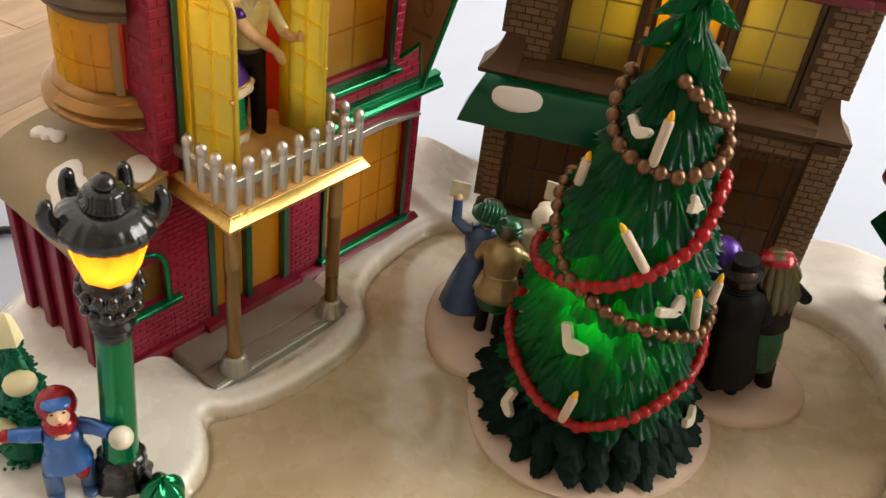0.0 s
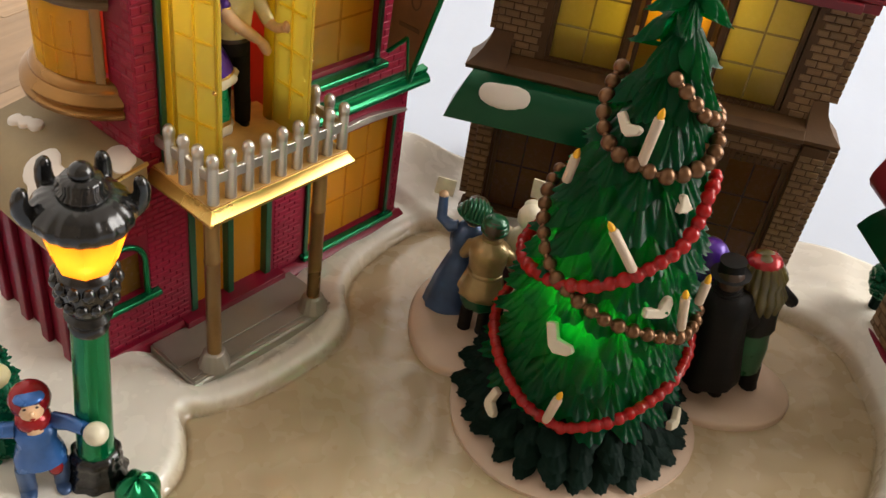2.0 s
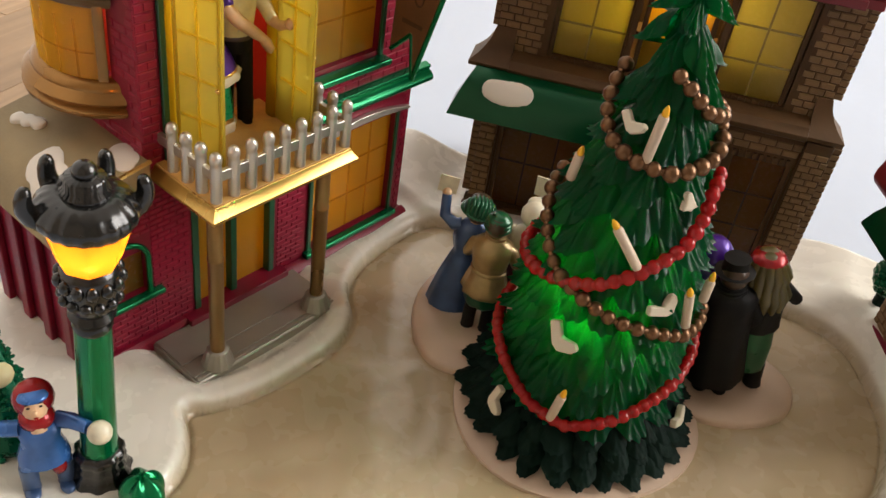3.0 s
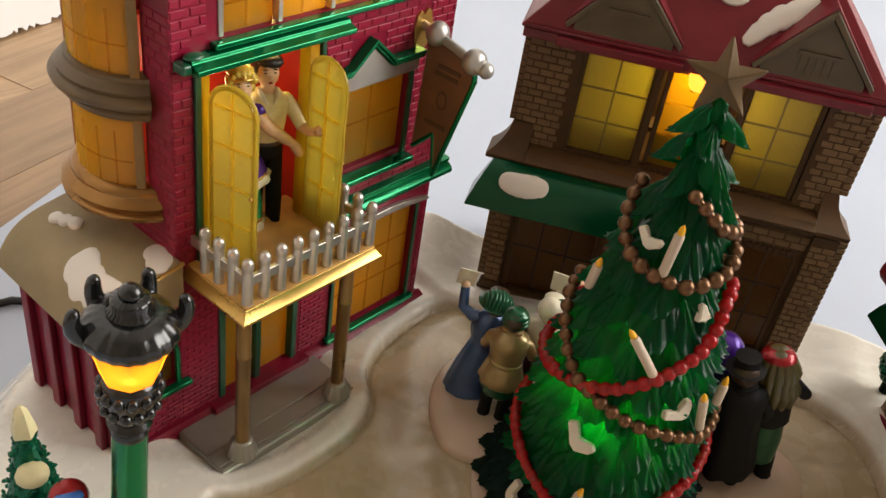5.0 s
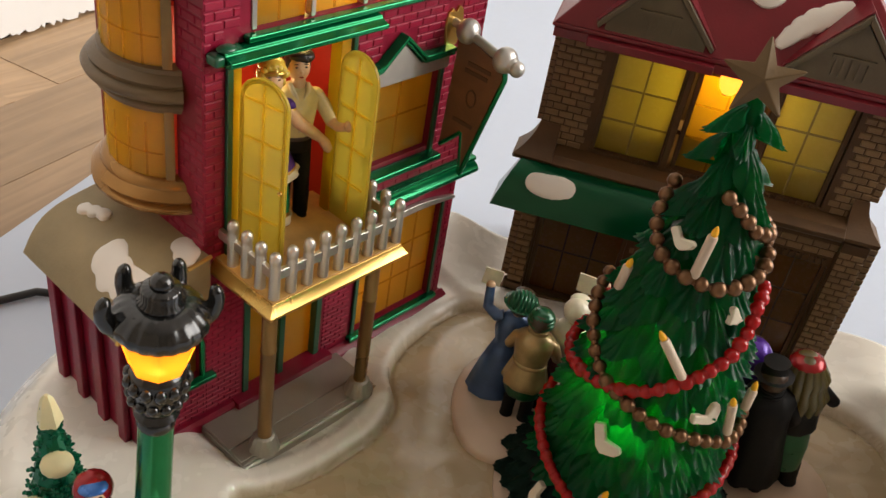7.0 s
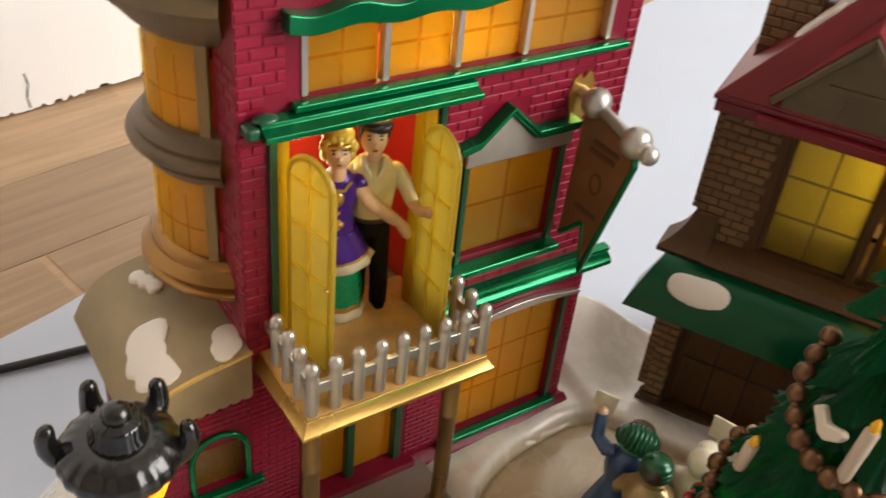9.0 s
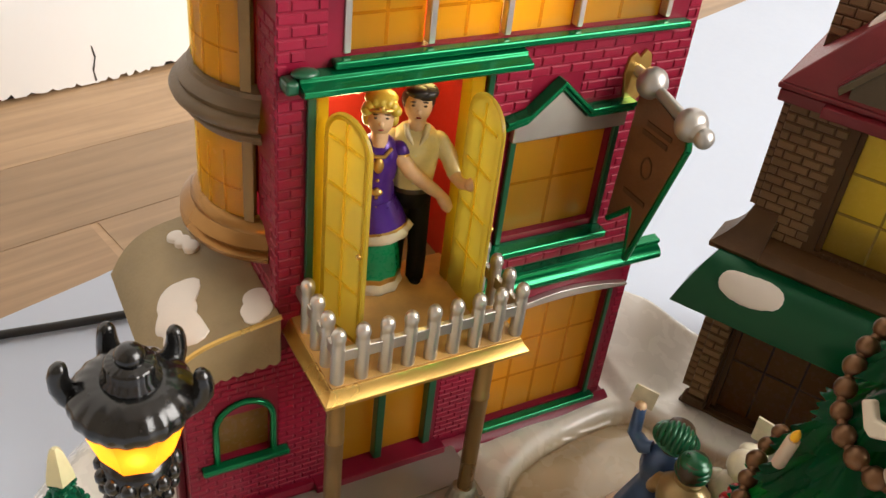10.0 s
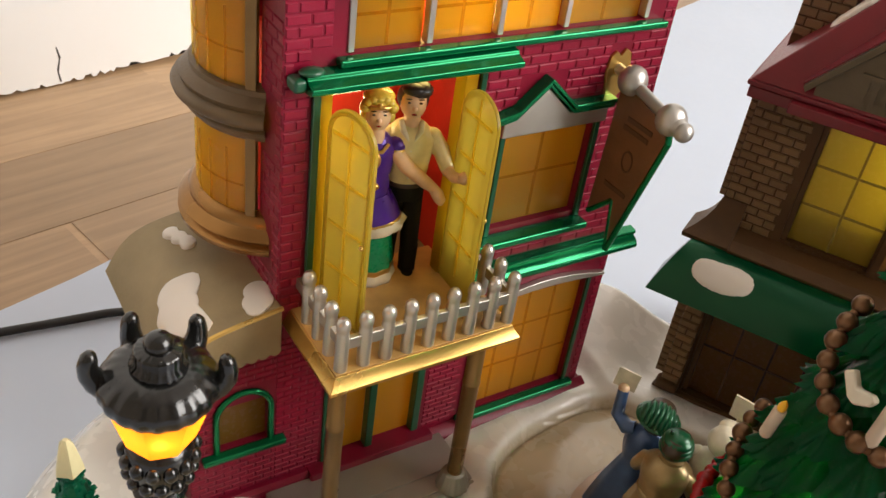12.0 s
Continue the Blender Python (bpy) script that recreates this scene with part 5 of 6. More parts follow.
street = thing("street_lamp", (LX, LY, -0.10), label="green model street lamp with a black crown and glowing amber glass", category="street lamp")
street.matrix_world = LAMP_POSE
C = (LX, LY, 0)
part("post", T([(0.115, 0.24), (0.113, 0.26), (0.108, 0.30), (0.098, 1.33)], C, 20), GREEN, street, "glossy green post", smooth=True)
part("base", T([(0.21, -0.12), (0.21, -0.04), (0.185, 0.0), (0.19, 0.03), (0.165, 0.06), (0.15, 0.12), (0.155, 0.14), (0.14, 0.17), (0.15, 0.20), (0.145, 0.235), (0.125, 0.26), (0.10, 0.262)], C, 48, wave=0.05, lobes=10), BLACK, street, "black ribbed foot", smooth=True)
part("collar", T([(0.07, 1.27), (0.095, 1.294), (0.108, 1.329), (0.092, 1.359), (0.105, 1.378), (0.125, 1.413), (0.105, 1.449), (0.115, 1.472), (0.135, 1.52), (0.145, 1.592), (0.155, 1.663), (0.15, 1.723), (0.125, 1.764), (0.09, 1.777)], C, 40), BLACK, street, "black turned collar", smooth=True)
for k in range(13):
    a = 2 * math.pi * k / 13
    bm = bmesh.new()
    ball(bm, (LX + 0.15 * math.cos(a), LY + 0.15 * math.sin(a), 1.675), (0.036, 0.036, 0.046), 10, 8)
    part("boss", bm, BLACK, street, smooth=True)
    bm = bmesh.new()
    a += math.pi / 13
    ball(bm, (LX + 0.138 * math.cos(a), LY + 0.138 * math.sin(a), 1.557), (0.034, 0.034, 0.036), 10, 8)
    part("boss", bm, BLACK, street, smooth=True)
part("glass", T([(0.115, 1.765), (0.145, 1.775), (0.158, 1.80), (0.222, 2.04), (0.224, 2.06)], C, 8, a0=12, a1=372), LAMPGLASS, street, "glowing amber lamp glass")
part("crown", T([(0.05, 2.089), (0.162, 2.072), (0.209, 2.042), (0.23, 2.055), (0.248, 2.089), (0.25, 2.123), (0.234, 2.154), (0.198, 2.191), (0.153, 2.213), (0.118, 2.214), (0.118, 2.231), (0.1, 2.248), (0.1, 2.3), (0.09, 2.313), (0.055, 2.317), (0.05, 2.321)], C, 120, wave=0.014, lobes=20), BLACK, street, "black fluted crown", smooth=True)
bm = bmesh.new()
ball(bm, (LX, LY, 2.335), (0.062, 0.062, 0.055), 14, 10)
part("finial", bm, BLACK, street, smooth=True)
for k in (1, 2, 3, 4):
    a = radians(8 + 60 * k)
    d = Vector((math.cos(a), math.sin(a), 0))
    o = Vector(C)
    bm = bmesh.new()
    path = ((0.17, 2.08), (0.215, 2.088), (0.25, 2.11), (0.274, 2.15), (0.278, 2.195), (0.27, 2.24), (0.262, 2.265), (0.26, 2.273))
    tube(bm, [o + d * r + Vector((0, 0, z)) for r, z in path], [0.075, 0.066, 0.055, 0.047, 0.042, 0.036, 0.024, 0.006], 12)
    part("horn", bm, BLACK, street, smooth=True)
lamp("street_lamp_bulb", "POINT", 0.021, (1.0, 0.60, 0.2), pose((LX + 0.157) * K, (LY + 0.042) * K, 1.94 * K), 0.003)

# ---------------------------------------------------------------- small snowy fir, clipped bush, cable
fir = thing("fir_tree", (-0.44, -1.27, -0.08), label="small metallic green fir tree with cream snow patches", category="fir tree")
part("trunk", T([(0.05, -0.12), (0.04, 0.2)], (-0.44, -1.27, 0), 10), BROWN, fir)
rng = random.Random(5)
for z0, z1, r in ((0.05, 0.35, 0.27), (0.25, 0.55, 0.23), (0.45, 0.75, 0.18), (0.65, 0.95, 0.125), (0.85, 1.10, 0.07)):
    bm = bmesh.new()
    lathe(bm, [(r * 0.75, z0), (r * 0.8, z0 + 0.05), (r * 0.3, z1)], (-0.44, -1.27, 0), 14)
    for k in range(int(900 * r)):
        a, t = rng.uniform(0, 6.283), rng.random() ** 1.4
        rr = r * (1 - 0.75 * t) * rng.uniform(0.75, 1.05)
        ball(bm, (-0.44 + rr * math.cos(a), -1.27 + rr * math.sin(a), z0 + t * (z1 - z0)), (rng.uniform(0.012, 0.026), rng.uniform(0.012, 0.026), rng.uniform(0.010, 0.018)), 5, 4)
    part("tier", bm, TINSEL, fir, smooth=False)
bm = bmesh.new()
lathe(bm, [(0.07, 0.93), (0.066, 0.97), (0.05, 1.05), (0.035, 1.12), (0.012, 1.153)], (-0.44, -1.27, 0), 16, wave=0.12, lobes=5)
CREAM = material("cream_snow_paint", (0.72, 0.66, 0.38), 0.4, 0, 0.1, 80, 0.15)
part("snow_cap", bm, CREAM, fir, "cream snow cap", smooth=True)
for a, z, r in ((-20, 0.72, 0.15), (40, 0.42, 0.21), (-70, 0.36, 0.22)):
    bm = bmesh.new()
    ball(bm, (-0.44 + r * math.cos(radians(a)), -1.27 + r * math.sin(radians(a)), z), (0.10, 0.10, 0.06), 12, 8)
    part("snow_lump", bm, CREAM, fir, "cream snow lump", smooth=True)

bm = bmesh.new()
ball(bm, (0.47, -0.92, 0.03), (0.14, 0.135, 0.15), 40, 24)
for v in bm.verts:
    v.co += (v.co - Vector((0.47, -0.92, 0))) * 0.07 * math.sin(5 * math.atan2(v.co.y + 0.92, v.co.x - 0.47))
solid("bush", bm, GREEN, "glossy green rounded bush beside the street lamp", "bush", smooth=True, at=(0.47, -0.92, -0.1))

bush = thing("bush", (3.03, 4.67, 0.05), label="bumpy green bush beside the small house", category="bush")
bm = bmesh.new()
for k in range(130):
    a, t = rng.uniform(0, 6.283), rng.uniform(0, 1)
    r = 0.12 * math.sqrt(max(0.05, 1 - (2 * t - 1) ** 2))
    ball(bm, (3.03 + r * math.cos(a), 4.67 + r * math.sin(a), 0.25 + 0.32 * t), rng.uniform(0.03, 0.05), 6, 5)
part("foliage", bm, TINSEL, bush)
part("stem", T([(0.05, 0.0), (0.05, 0.35), (0.04, 0.5)], (3.03, 4.67, 0), 8), FIR_DARK, bush)

bm = bmesh.new()
tube(bm, [(-2.0, 0.3, FLOOR_Z + 0.045), (-2.6, 0.25, FLOOR_Z + 0.045), (-3.02, -0.15, FLOOR_Z + 0.045), (-3.10, -0.5, FLOOR_Z + 0.045), (-3.14, -1.0, FLOOR_Z + 0.045), (-3.2, -1.6, FLOOR_Z + 0.045), (-3.5, -4.0, FLOOR_Z + 0.04), (-3.4, -8.0, FLOOR_Z + 0.04)], 0.036, 10)
solid("power_cable", bm, RUBBER, "black power cable lying on the white sheet", "cable", smooth=True)

# ---------------------------------------------------------------- little painted figures, each one plain mesh
def paint(name, colour, rough=0.32, metal=0.0):
    return material(name, colour, rough, metal, 0.24, 140, 0.12, coat=0.2)


SKIN = paint("painted_skin", (0.74, 0.48, 0.28), 0.4)
RAVEN = paint("black_hair_paint", (0.014, 0.009, 0.006), 0.5)
BLUE = paint("blue_paint", (0.05, 0.10, 0.22), 0.3, 0.3)
SKY = paint("bright_blue_paint", (0.035, 0.13, 0.40), 0.26, 0.25)
KHAKI = paint("khaki_coat_paint", (0.38, 0.27, 0.12), 0.30, 0.45)
DKGREEN = paint("bottle_green_paint", (0.005, 0.09, 0.035), 0.28, 0.2)
DARK = material("black_coat_paint", (0.006, 0.0055, 0.005), 0.6, 0, 0.3, 140, 0.1, spec=0.2)
CRIMSON = paint("crimson_paint", (0.30, 0.006, 0.010), 0.24, 0.3)
WINE = paint("wine_paint", (0.09, 0.006, 0.018), 0.35)
PURPLE = paint("purple_paint", (0.07, 0.015, 0.27), 0.28, 0.3)
OLIVE = paint("olive_paint", (0.075, 0.058, 0.010), 0.4)
IVORY = paint("ivory_paint", (0.70, 0.64, 0.48), 0.35)
HAIRY = paint("brown_hair_paint", (0.05, 0.025, 0.012), 0.4)
BLONDE = paint("blonde_hair_paint", (0.62, 0.44, 0.05), 0.35)
SHIRT = paint("cream_shirt_paint", (0.70, 0.60, 0.30), 0.4)
EMERALD = paint("emerald_paint", (0.0, 0.24, 0.10), 0.28)


class Doll:
    """Collects the shapes of one figure in a single mesh; its front looks along -y."""

    def __init__(self):
        self.bm, self.mats = bmesh.new(), []

    def m(self, mat):
        if mat not in self.mats:
            self.mats.append(mat)
        return self.mats.index(mat)

    def lathe(self, mat, prof, c=(0, 0, 0), squash=0.8, **k):
        lathe(self.bm, prof, c, 20, squash=squash, mat=self.m(mat), **k)

    def ball(self, mat, c, r):
        ball(self.bm, c, r, 14, 10, self.m(mat))

    def tube(self, mat, pts, radii):
        tube(self.bm, pts, radii, 10, self.m(mat))

    def box(self, mat, *a):
        box(self.bm, *a, mat=self.m(mat))

    def place(self, name, at, turn, label, lean=0.0, scale=1.0, group=""):
        bmesh.ops.rotate(self.bm, verts=self.bm.verts, cent=(0, 0, 0), matrix=Matrix.Rotation(radians(lean), 3, "Y"))
        for v in self.bm.verts:
            v.co *= scale
        ob = new(name, finish(self.bm, name, self.mats, Vector(), True))
        ob.matrix_world = pose(at[0] * K, at[1] * K, at[2] * K, 0, 0, turn)
        ob.data.set_sharp_from_angle(angle=radians(60))
        return tagged(ob, label, "figurine", group)


def head(d, z, hair=None, r=0.10, bun=False, tilt=0.0):
    before = len(d.bm.verts)
    d.ball(SKIN, (0, 0, z), (r * 0.88, r * 0.95, r * 1.1))
    d.tube(SKIN, [(0, 0, z - 0.16), (0, 0, z - 0.06)], [0.05, 0.05])
    d.ball(SKIN, (0, -r * 0.93, z - 0.015), 0.016)
    for s in (-1, 1):
        d.ball(HAIRY, (s * 0.033, -r * 0.87, z + 0.018), (0.010, 0.008, 0.006))
        d.ball(HAIRY, (s * 0.034, -r * 0.85, z + 0.038), (0.017, 0.008, 0.0035))
    d.ball(CRIMSON, (0, -r * 0.85, z - 0.05), (0.016, 0.008, 0.005))
    if hair:
        d.ball(hair, (0, 0.03, z + 0.02), (r * 1.06, r * 1.0, r * 1.08))
        d.ball(hair, (0, -0.03, z + 0.082), (r * 0.85, r * 0.72, r * 0.42))
        if bun:
            d.ball(hair, (0, 0.09, z + 0.02), (0.07, 0.06, 0.07))
    if tilt:
        d.bm.verts.ensure_lookup_table()
        bmesh.ops.rotate(d.bm, verts=d.bm.verts[before:], cent=(0, 0, z), matrix=Matrix.Rotation(radians(-tilt), 3, "X"))


def legs(d, mat, boot, top, gap=0.055, r=0.058, split=0.02):
    for s in (-1, 1):
        d.tube(mat, [(s * gap, 0, top), (s * (gap + split), 0.0, 0.20), (s * (gap + split), 0.0, 0.12)], [r * 1.15, r * 0.9, r * 0.8])
        d.tube(boot, [(s * (gap + split), 0.0, 0.22), (s * (gap + split), 0.0, 0.05), (s * (gap + split), 0.0, 0.0)], [r * 0.95, r * 0.9, r])
        d.ball(boot, (s * (gap + split), -0.045, 0.025), (r * 0.85, 0.075, 0.03))


def arm(d, mat, side, elbow, palm, shoulder=0.13, z=0.80, r=0.05):
    d.tube(mat, [(side * (shoulder - 0.03), 0, z), (side * (shoulder + 0.02), 0, z - 0.02), elbow, palm], [r, r * 1.05, r * 0.9, r * 0.75])
    d.ball(SKIN, palm, 0.038)


# carol singers with song sheets, seen from behind
d = Doll()
d.lathe(BLUE, [(0.20, 0.0), (0.19, 0.10), (0.16, 0.30), (0.115, 0.50), (0.10, 0.56), (0.13, 0.66), (0.14, 0.76), (0.09, 0.84), (0.04, 0.87)], wave=0.05, lobes=9)
head(d, 0.96, HAIRY)
for k in range(7):
    d.ball(DKGREEN, (0.03 * (k - 3), 0.035, 1.0), (0.032, 0.112 * math.sqrt(1 - (0.25 * (k - 3)) ** 2), 0.105 * math.sqrt(1 - (0.25 * (k - 3)) ** 2)))
d.lathe(DKGREEN, [(0.13, 0.955), (0.15, 0.965), (0.13, 0.985)], squash=1.0)
arm(d, BLUE, 1, (0.24, -0.06, 0.80), (0.27, -0.10, 0.98))
arm(d, BLUE, -1, (-0.19, -0.06, 0.62), (-0.09, -0.16, 0.66))
d.box(IVORY, 0.20, 0.35, -0.125, -0.113, 0.97, 1.12)
d.place("figurine", (0.48, 1.95, -0.05), 215, "carol singer figurine in a blue dress and green bonnet", scale=0.98, lean=-6, group="carol singers")
d = Doll()
legs(d, DARK, DARK, 0.42)
d.lathe(DKGREEN, [(0.125, 0.28), (0.15, 0.31), (0.15, 0.40), (0.13, 0.48), (0.10, 0.52)], wave=0.05, lobes=7)
d.lathe(KHAKI, [(0.085, 0.955), (0.088, 0.985), (0.06, 1.0)])
d.lathe(KHAKI, [(0.180, 0.41), (0.188, 0.42), (0.182, 0.46), (0.15, 0.585), (0.137, 0.625)], wave=0.07, lobes=11)
d.lathe(KHAKI, [(0.142, 0.62), (0.147, 0.63), (0.147, 0.65), (0.140, 0.66)])
d.lathe(KHAKI, [(0.136, 0.65), (0.152, 0.76), (0.168, 0.85), (0.16, 0.90), (0.10, 0.95), (0.05, 0.975)], wave=0.02, lobes=5)
head(d, 1.06, HAIRY, r=0.084)
d.lathe(DKGREEN, [(0.098, 1.04), (0.110, 1.055), (0.108, 1.075), (0.098, 1.082), (0.107, 1.095), (0.104, 1.112), (0.094, 1.118), (0.098, 1.132), (0.084, 1.15), (0.072, 1.153), (0.066, 1.168), (0.03, 1.182)], squash=1.0)
arm(d, KHAKI, 1, (0.20, -0.05, 0.72), (0.10, -0.16, 0.76), z=0.88)
arm(d, KHAKI, -1, (-0.20, -0.05, 0.72), (-0.10, -0.16, 0.76), z=0.88)
d.place("figurine", (0.82, 1.87, -0.05), 205, "carol singer figurine in a khaki coat and dark boots", lean=-1, scale=0.95, group="carol singers")
d = Doll()
legs(d, WINE, DARK, 0.56, gap=0.06, r=0.062, split=0.05)
d.lathe(WINE, [(0.10, 0.44), (0.125, 0.50), (0.12, 0.60), (0.11, 0.62)])
d.lathe(IVORY, [(0.115, 0.60), (0.125, 0.66), (0.155, 0.80), (0.15, 0.88), (0.09, 0.94), (0.045, 0.96)])
head(d, 1.06, IVORY, r=0.098)
for side in (-1, 1):
    d.ball(IVORY, (side * 0.13, 0, 0.85), (0.06, 0.065, 0.065))
    d.tube(BLUE, [(side * 0.15, 0.0, 0.82), (side * 0.19, -0.02, 0.70), (side * 0.11, -0.14, 0.70)], [0.05, 0.052, 0.042])
d.tube(IVORY, [(0.02, -0.15, 0.72), (0.0, -0.17, 0.95), (0.0, -0.16, 1.14)], [0.03, 0.026, 0.022])
d.box(IVORY, -0.075, 0.075, -0.165, -0.15, 1.13, 1.29)
d.place("figurine", (0.96, 2.15, -0.05), 200, "white-haired carol singer figurine in an ivory shirt and wine trousers", group="carol singers")
d = Doll()
d.lathe(CRIMSON, [(0.22, 0.0), (0.20, 0.14), (0.15, 0.45), (0.11, 0.58), (0.145, 0.76), (0.14, 0.84), (0.06, 0.92)], wave=0.05, lobes=8)
head(d, 1.0, HAIRY)
d.ball(CRIMSON, (0, 0.03, 1.02), (0.12, 0.12, 0.12))
arm(d, CRIMSON, 1, (0.24, -0.03, 0.88), (0.33, -0.06, 1.04))
arm(d, CRIMSON, -1, (-0.20, -0.05, 0.70), (-0.09, -0.16, 0.74))
d.place("figurine", (1.22, 2.66, -0.08), 190, "carol singer figurine in a crimson dress and bonnet", group="carol singers")

# walking group behind the tree
d = Doll()
legs(d, DARK, DARK, 0.5)
d.lathe(DARK, [(0.215, 0.15), (0.225, 0.17), (0.22, 0.22), (0.20, 0.45), (0.185, 0.66), (0.20, 0.84), (0.205, 0.92), (0.17, 0.98), (0.10, 1.02), (0.06, 1.03)], wave=0.05, lobes=6)
for r, z in ((0.118, 1.0), (0.112, 1.025), (0.102, 1.05)):
    d.lathe(DARK, [(r - 0.02, z - 0.016), (r, z - 0.008), (r, z + 0.008), (r - 0.02, z + 0.016)], squash=1.0)
head(d, 1.11, HAIRY, r=0.095)
d.lathe(DARK, [(0.135, 1.145), (0.142, 1.155), (0.096, 1.170), (0.088, 1.235), (0.094, 1.268), (0.03, 1.275)], squash=1.0)
arm(d, DARK, 1, (0.22, 0.0, 0.76), (0.20, -0.10, 0.60), z=0.92, r=0.06)
arm(d, DARK, -1, (-0.22, 0.0, 0.76), (-0.20, -0.10, 0.60), z=0.92, r=0.06)
d.place("figurine", (2.46, 2.74, -0.05), 212, "figurine of a man in a long black coat and top hat", lean=8, scale=1.0, group="walking group")
d = Doll()
legs(d, DKGREEN, DARK, 0.62, r=0.07)
d.lathe(DKGREEN, [(0.13, 0.18), (0.15, 0.4), (0.14, 0.62), (0.15, 0.70)])
d.lathe(DARK, [(0.155, 0.56), (0.165, 0.58), (0.16, 0.70), (0.17, 0.85), (0.16, 0.96), (0.08, 1.03)], wave=0.05, lobes=7)
head(d, 1.08, OLIVE, r=0.09)
for k in range(9):
    a = radians(-10 + 25 * k)
    x, y = 0.115 * math.cos(a), 0.02 + 0.10 * math.sin(a)
    d.tube(OLIVE, [(x * 0.75, y * 0.75, 1.13), (x * 1.1, y * 1.1, 1.04), (x * 1.02, y * 1.05, 0.97), (x * 1.28, y * 1.25, 0.89), (x * 1.18, y * 1.2, 0.82), (x * 1.3, y * 1.3, 0.77)], [0.035, 0.045, 0.038, 0.046, 0.036, 0.014])
d.lathe(CRIMSON, [(0.105, 1.12), (0.122, 1.14), (0.10, 1.175), (0.04, 1.19)], squash=1.0)
arm(d, DARK, -1, (-0.24, -0.02, 0.80), (-0.26, -0.12, 0.72), z=0.92)
arm(d, DARK, 1, (0.2, -0.05, 0.72), (0.1, -0.15, 0.76), z=0.92)
d.place("figurine", (2.60, 3.02, -0.05), 212, "figurine with olive locks, dark jacket, green trousers and red cap", lean=9, scale=1.06, group="walking group")
d = Doll()
d.lathe(PURPLE, [(0.20, 0.0), (0.19, 0.14), (0.15, 0.45), (0.11, 0.58), (0.145, 0.76), (0.14, 0.86), (0.06, 0.95)], wave=0.05, lobes=8)
head(d, 1.03, HAIRY)
d.ball(PURPLE, (0, 0.03, 1.06), (0.125, 0.125, 0.12))
arm(d, PURPLE, 1, (0.2, -0.05, 0.72), (0.1, -0.15, 0.76))
arm(d, PURPLE, -1, (-0.2, -0.05, 0.72), (-0.1, -0.15, 0.76))
d.place("figurine", (2.22, 2.90, -0.06), 212, "figurine of a woman in a purple dress and bonnet", lean=8, scale=1.06, group="walking group")

# couple in the open balcony door
d = Doll()
d.lathe(IVORY, [(0.185, 0.0), (0.195, 0.03), (0.18, 0.075)], wave=0.04, lobes=10)
d.lathe(EMERALD, [(0.175, 0.07), (0.165, 0.20), (0.13, 0.45), (0.10, 0.60)], wave=0.04, lobes=10)
d.lathe(GOLD, [(0.178, 0.075), (0.182, 0.09), (0.176, 0.11)], wave=0.04, lobes=10)
tilted = len(d.bm.verts)
d.lathe(IVORY, [(0.175, 0.37), (0.195, 0.40), (0.175, 0.44)], wave=0.06, lobes=11)
d.lathe(GOLD, [(0.172, 0.43), (0.176, 0.442), (0.17, 0.455)])
d.lathe(PURPLE, [(0.172, 0.44), (0.155, 0.53), (0.125, 0.63)])
d.bm.verts.ensure_lookup_table()
bmesh.ops.rotate(d.bm, verts=d.bm.verts[tilted:], cent=(0, 0, 0.60), matrix=Matrix.Rotation(radians(-11), 3, "Y"))
d.lathe(PURPLE, [(0.12, 0.56), (0.115, 0.66), (0.10, 0.74), (0.125, 0.88), (0.13, 0.95), (0.08, 1.02), (0.045, 1.05)])
for s in (-1, 1):
    d.ball(PURPLE, (s * 0.125, 0, 0.955), (0.06, 0.06, 0.055))
    d.ball(GOLD, (s * 0.128, -0.03, 0.94), (0.05, 0.035, 0.018))
d.ball(GOLD, (0, -0.10, 0.90), (0.03, 0.02, 0.05))
d.ball(GOLD, (0, -0.095, 0.72), (0.035, 0.02, 0.025))
head(d, 1.15, BLONDE, r=0.09, bun=True, tilt=12)
d.ball(BLONDE, (0, 0.015, 1.262), (0.095, 0.085, 0.052))
for k in range(7):
    a = radians(20 + 23.3 * k)
    d.ball(BLONDE, (0.085 * math.cos(a), -0.035, 1.185 + 0.08 * math.sin(a)), (0.034, 0.036, 0.032))
d.tube(GOLD, [(-0.075, -0.045, 1.222), (-0.04, -0.085, 1.235), (0.04, -0.085, 1.235), (0.075, -0.045, 1.222)], [0.010, 0.013, 0.013, 0.010])
d.ball(GOLD, (0, -0.09, 1.245), (0.016, 0.01, 0.022))
for s, z in ((-1, 1.20), (1, 1.20), (-1, 1.14), (1, 1.14)):
    d.ball(BLONDE, (s * 0.074, 0.01, z), (0.030, 0.048, 0.040))
d.tube(GOLD, [(-0.07, -0.075, 1.0), (-0.03, -0.105, 0.96), (0.03, -0.105, 0.96), (0.07, -0.075, 1.0)], [0.010, 0.012, 0.012, 0.010])
for k in range(6):
    d.ball(GOLD, (0.0, -0.088 - 0.004 * abs(k - 2), 0.56 + 0.06 * k), 0.011)
d.tube(SKIN, [(0.12, -0.02, 0.93), (0.19, -0.05, 0.84), (0.32, -0.05, 0.73), (0.38, -0.04, 0.68)], [0.048, 0.047, 0.041, 0.031])
d.tube(SKIN, [(0.37, -0.04, 0.69), (0.40, -0.045, 0.65), (0.425, -0.05, 0.60), (0.43, -0.05, 0.575)], [0.032, 0.040, 0.034, 0.014])
d.tube(SKIN, [(-0.13, -0.02, 0.93), (-0.18, -0.06, 0.78), (-0.13, -0.13, 0.66)], [0.045, 0.042, 0.034])
